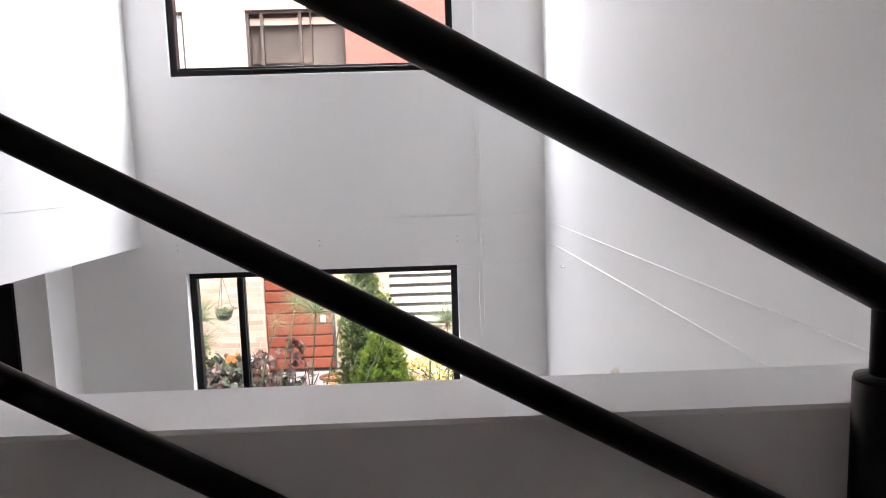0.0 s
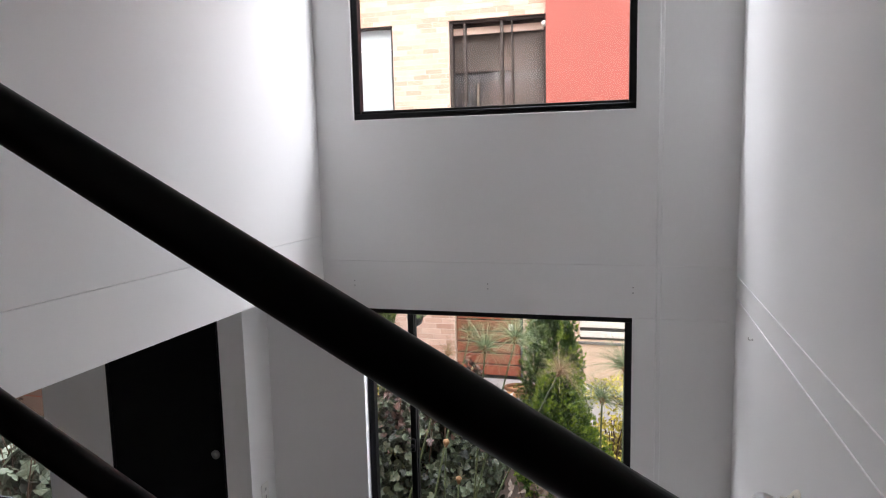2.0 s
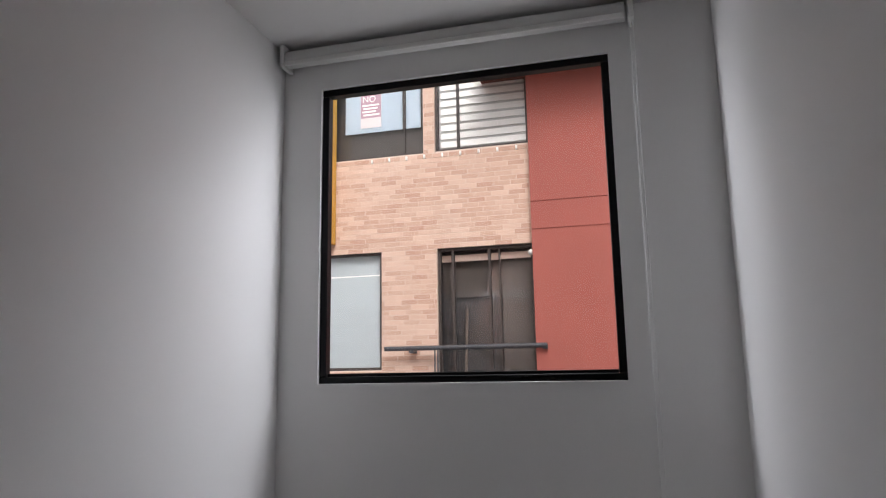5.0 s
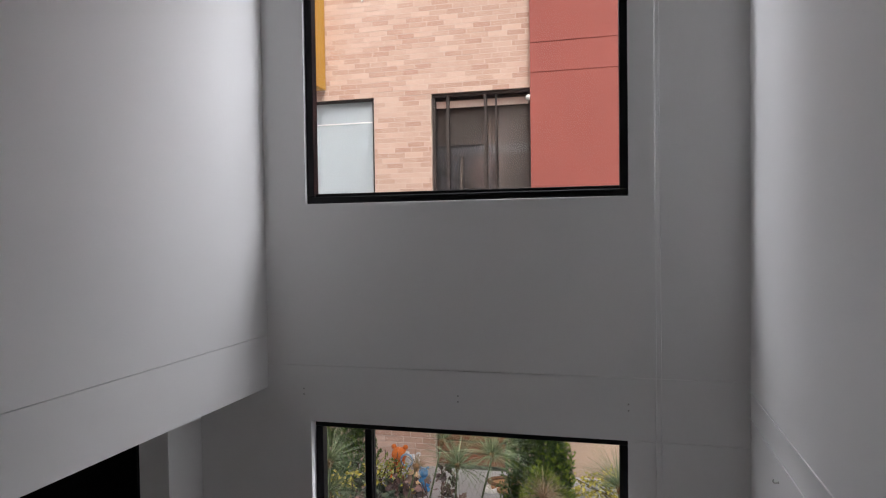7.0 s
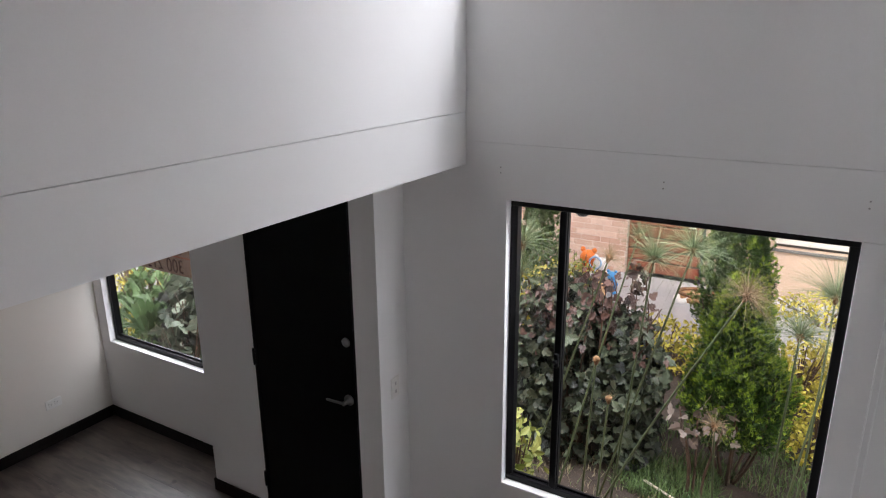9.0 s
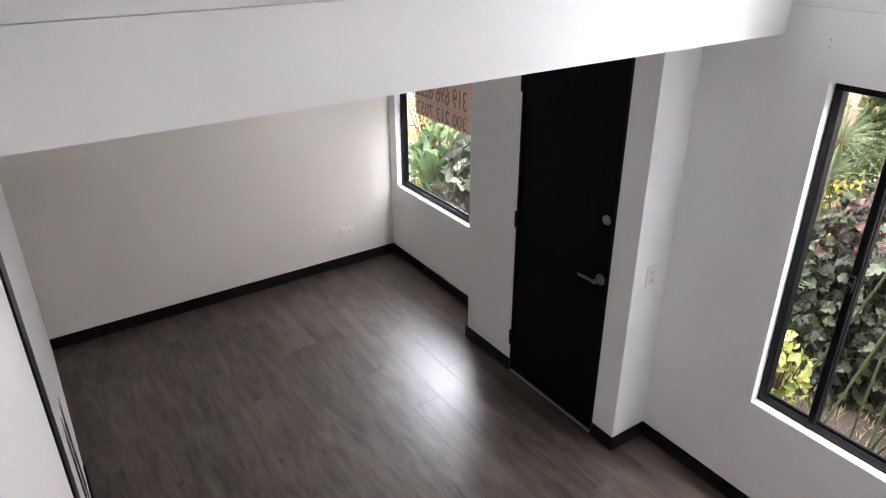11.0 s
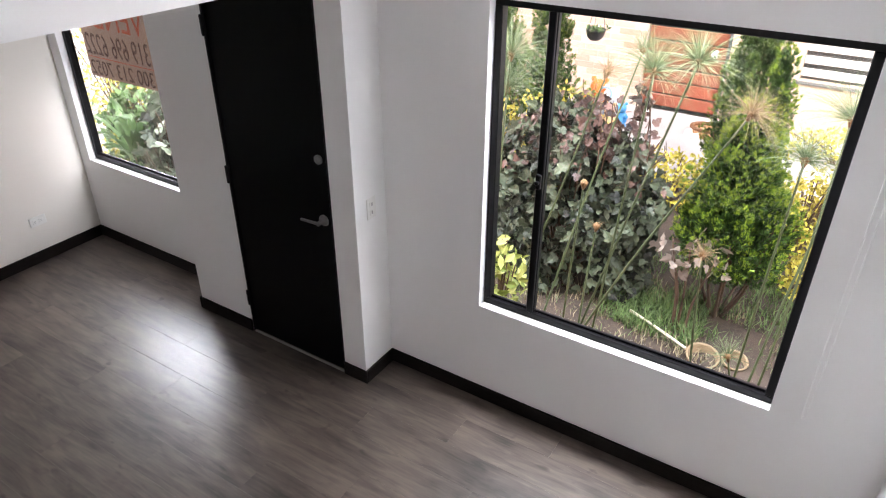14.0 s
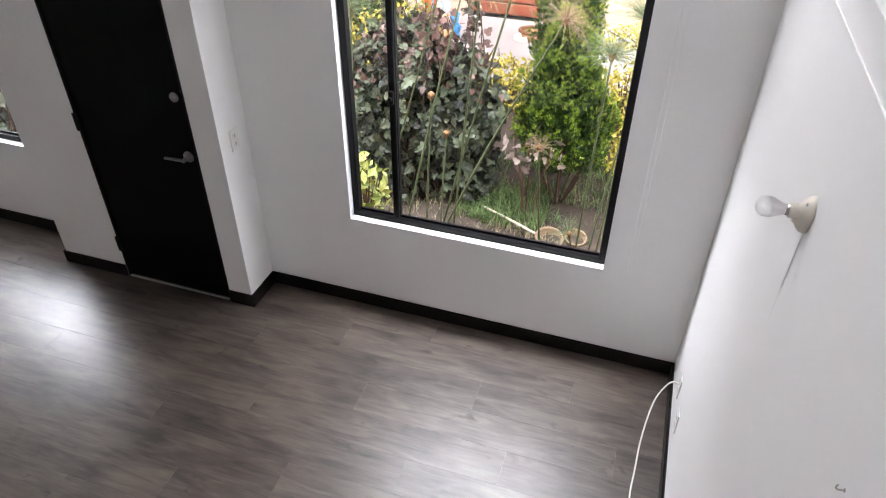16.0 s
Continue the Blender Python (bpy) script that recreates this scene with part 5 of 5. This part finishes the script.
def lay(x0, x1, z0, z1, y, holes, parts_zone, parent):
    n = int((z1 - z0) / BH)
    for j in range(n):
        z = z0 + (j + 0.5) * BH
        x = x0 - (BL * 0.5 if j % 2 else 0) - BL * 0.13 * ((j * 7) % 3)
        while x < x1:
            spans = [(max(x, x0), min(x + BL, x1))]
            for h in holes:
                if h[2] - 0.02 < z < h[3] + 0.02:
                    nxt = []
                    for a, b in spans:
                        if b <= h[0] or a >= h[1]:
                            nxt.append((a, b))
                        else:
                            if a < h[0]:
                                nxt.append((a, h[0]))
                            if b > h[1]:
                                nxt.append((h[1], b))
                    spans = nxt
            for a, b in spans:
                if b - a < 0.035:
                    continue
                dy = rb_.uniform(-0.0015, 0.0015)
                zone = parts_zone
                if zone and zone[0] < (a + b) / 2 < zone[1] and zone[2] < z < zone[3]:
                    ob = new("brick", full_brick)
                    ob.scale = ((b - a - 0.01) / (BL - 0.01), 1, 1)
                    ob.location = Vector(((a + b) / 2, y + dy, z)) - Vector(house.location)
                    if y == FY:
                        ob.location = UP @ Vector(((a + b) / 2, y + dy, z)) - Vector(house.location)
                        ob.scale = (ob.scale[0] * 0.931, 0.933, 0.936)
                    ob.parent = parent
                else:
                    rest.append((a + 0.005, b - 0.005, y + 0.004 + dy, z - BH / 2 + 0.004, z + BH / 2 - 0.004))
            x += BL


brick_wall.location = (0, 0, 0)
lay(-5.6, -1.66, 2.44, 8.45, FY, openings, (-4.05, -1.66, 4.9, 6.53), brick_wall)
lay(-5.3, -2.80, GROUND, 2.34, LY, [], (-3.8, -2.8, GROUND, 1.35), house)
V, Fc = [], []
for a, b, y, z0, z1 in rest:
    o = len(V)
    k = y > 6.0
    V += [tuple(UP @ Vector(p)) if k else p for p in [(a, y, z0), (b, y, z0), (b, y, z1), (a, y, z1), (a, y + 0.02, z0), (b, y + 0.02, z0), (b, y + 0.02, z1), (a, y + 0.02, z1)]]
    Fc += [(o, o + 1, o + 2, o + 3), (o, o + 4, o + 5, o + 1), (o + 2, o + 6, o + 7, o + 3), (o + 1, o + 5, o + 6, o + 2), (o, o + 3, o + 7, o + 4)]
me = bpy.data.meshes.new("bricks")
me.from_pydata(V, [], Fc)
me.materials.append(M_BRICKS)
ob = new("bricks", me)
ob.location = -Vector(house.location)
ob.parent = house
ob["kind"] = "stuff"
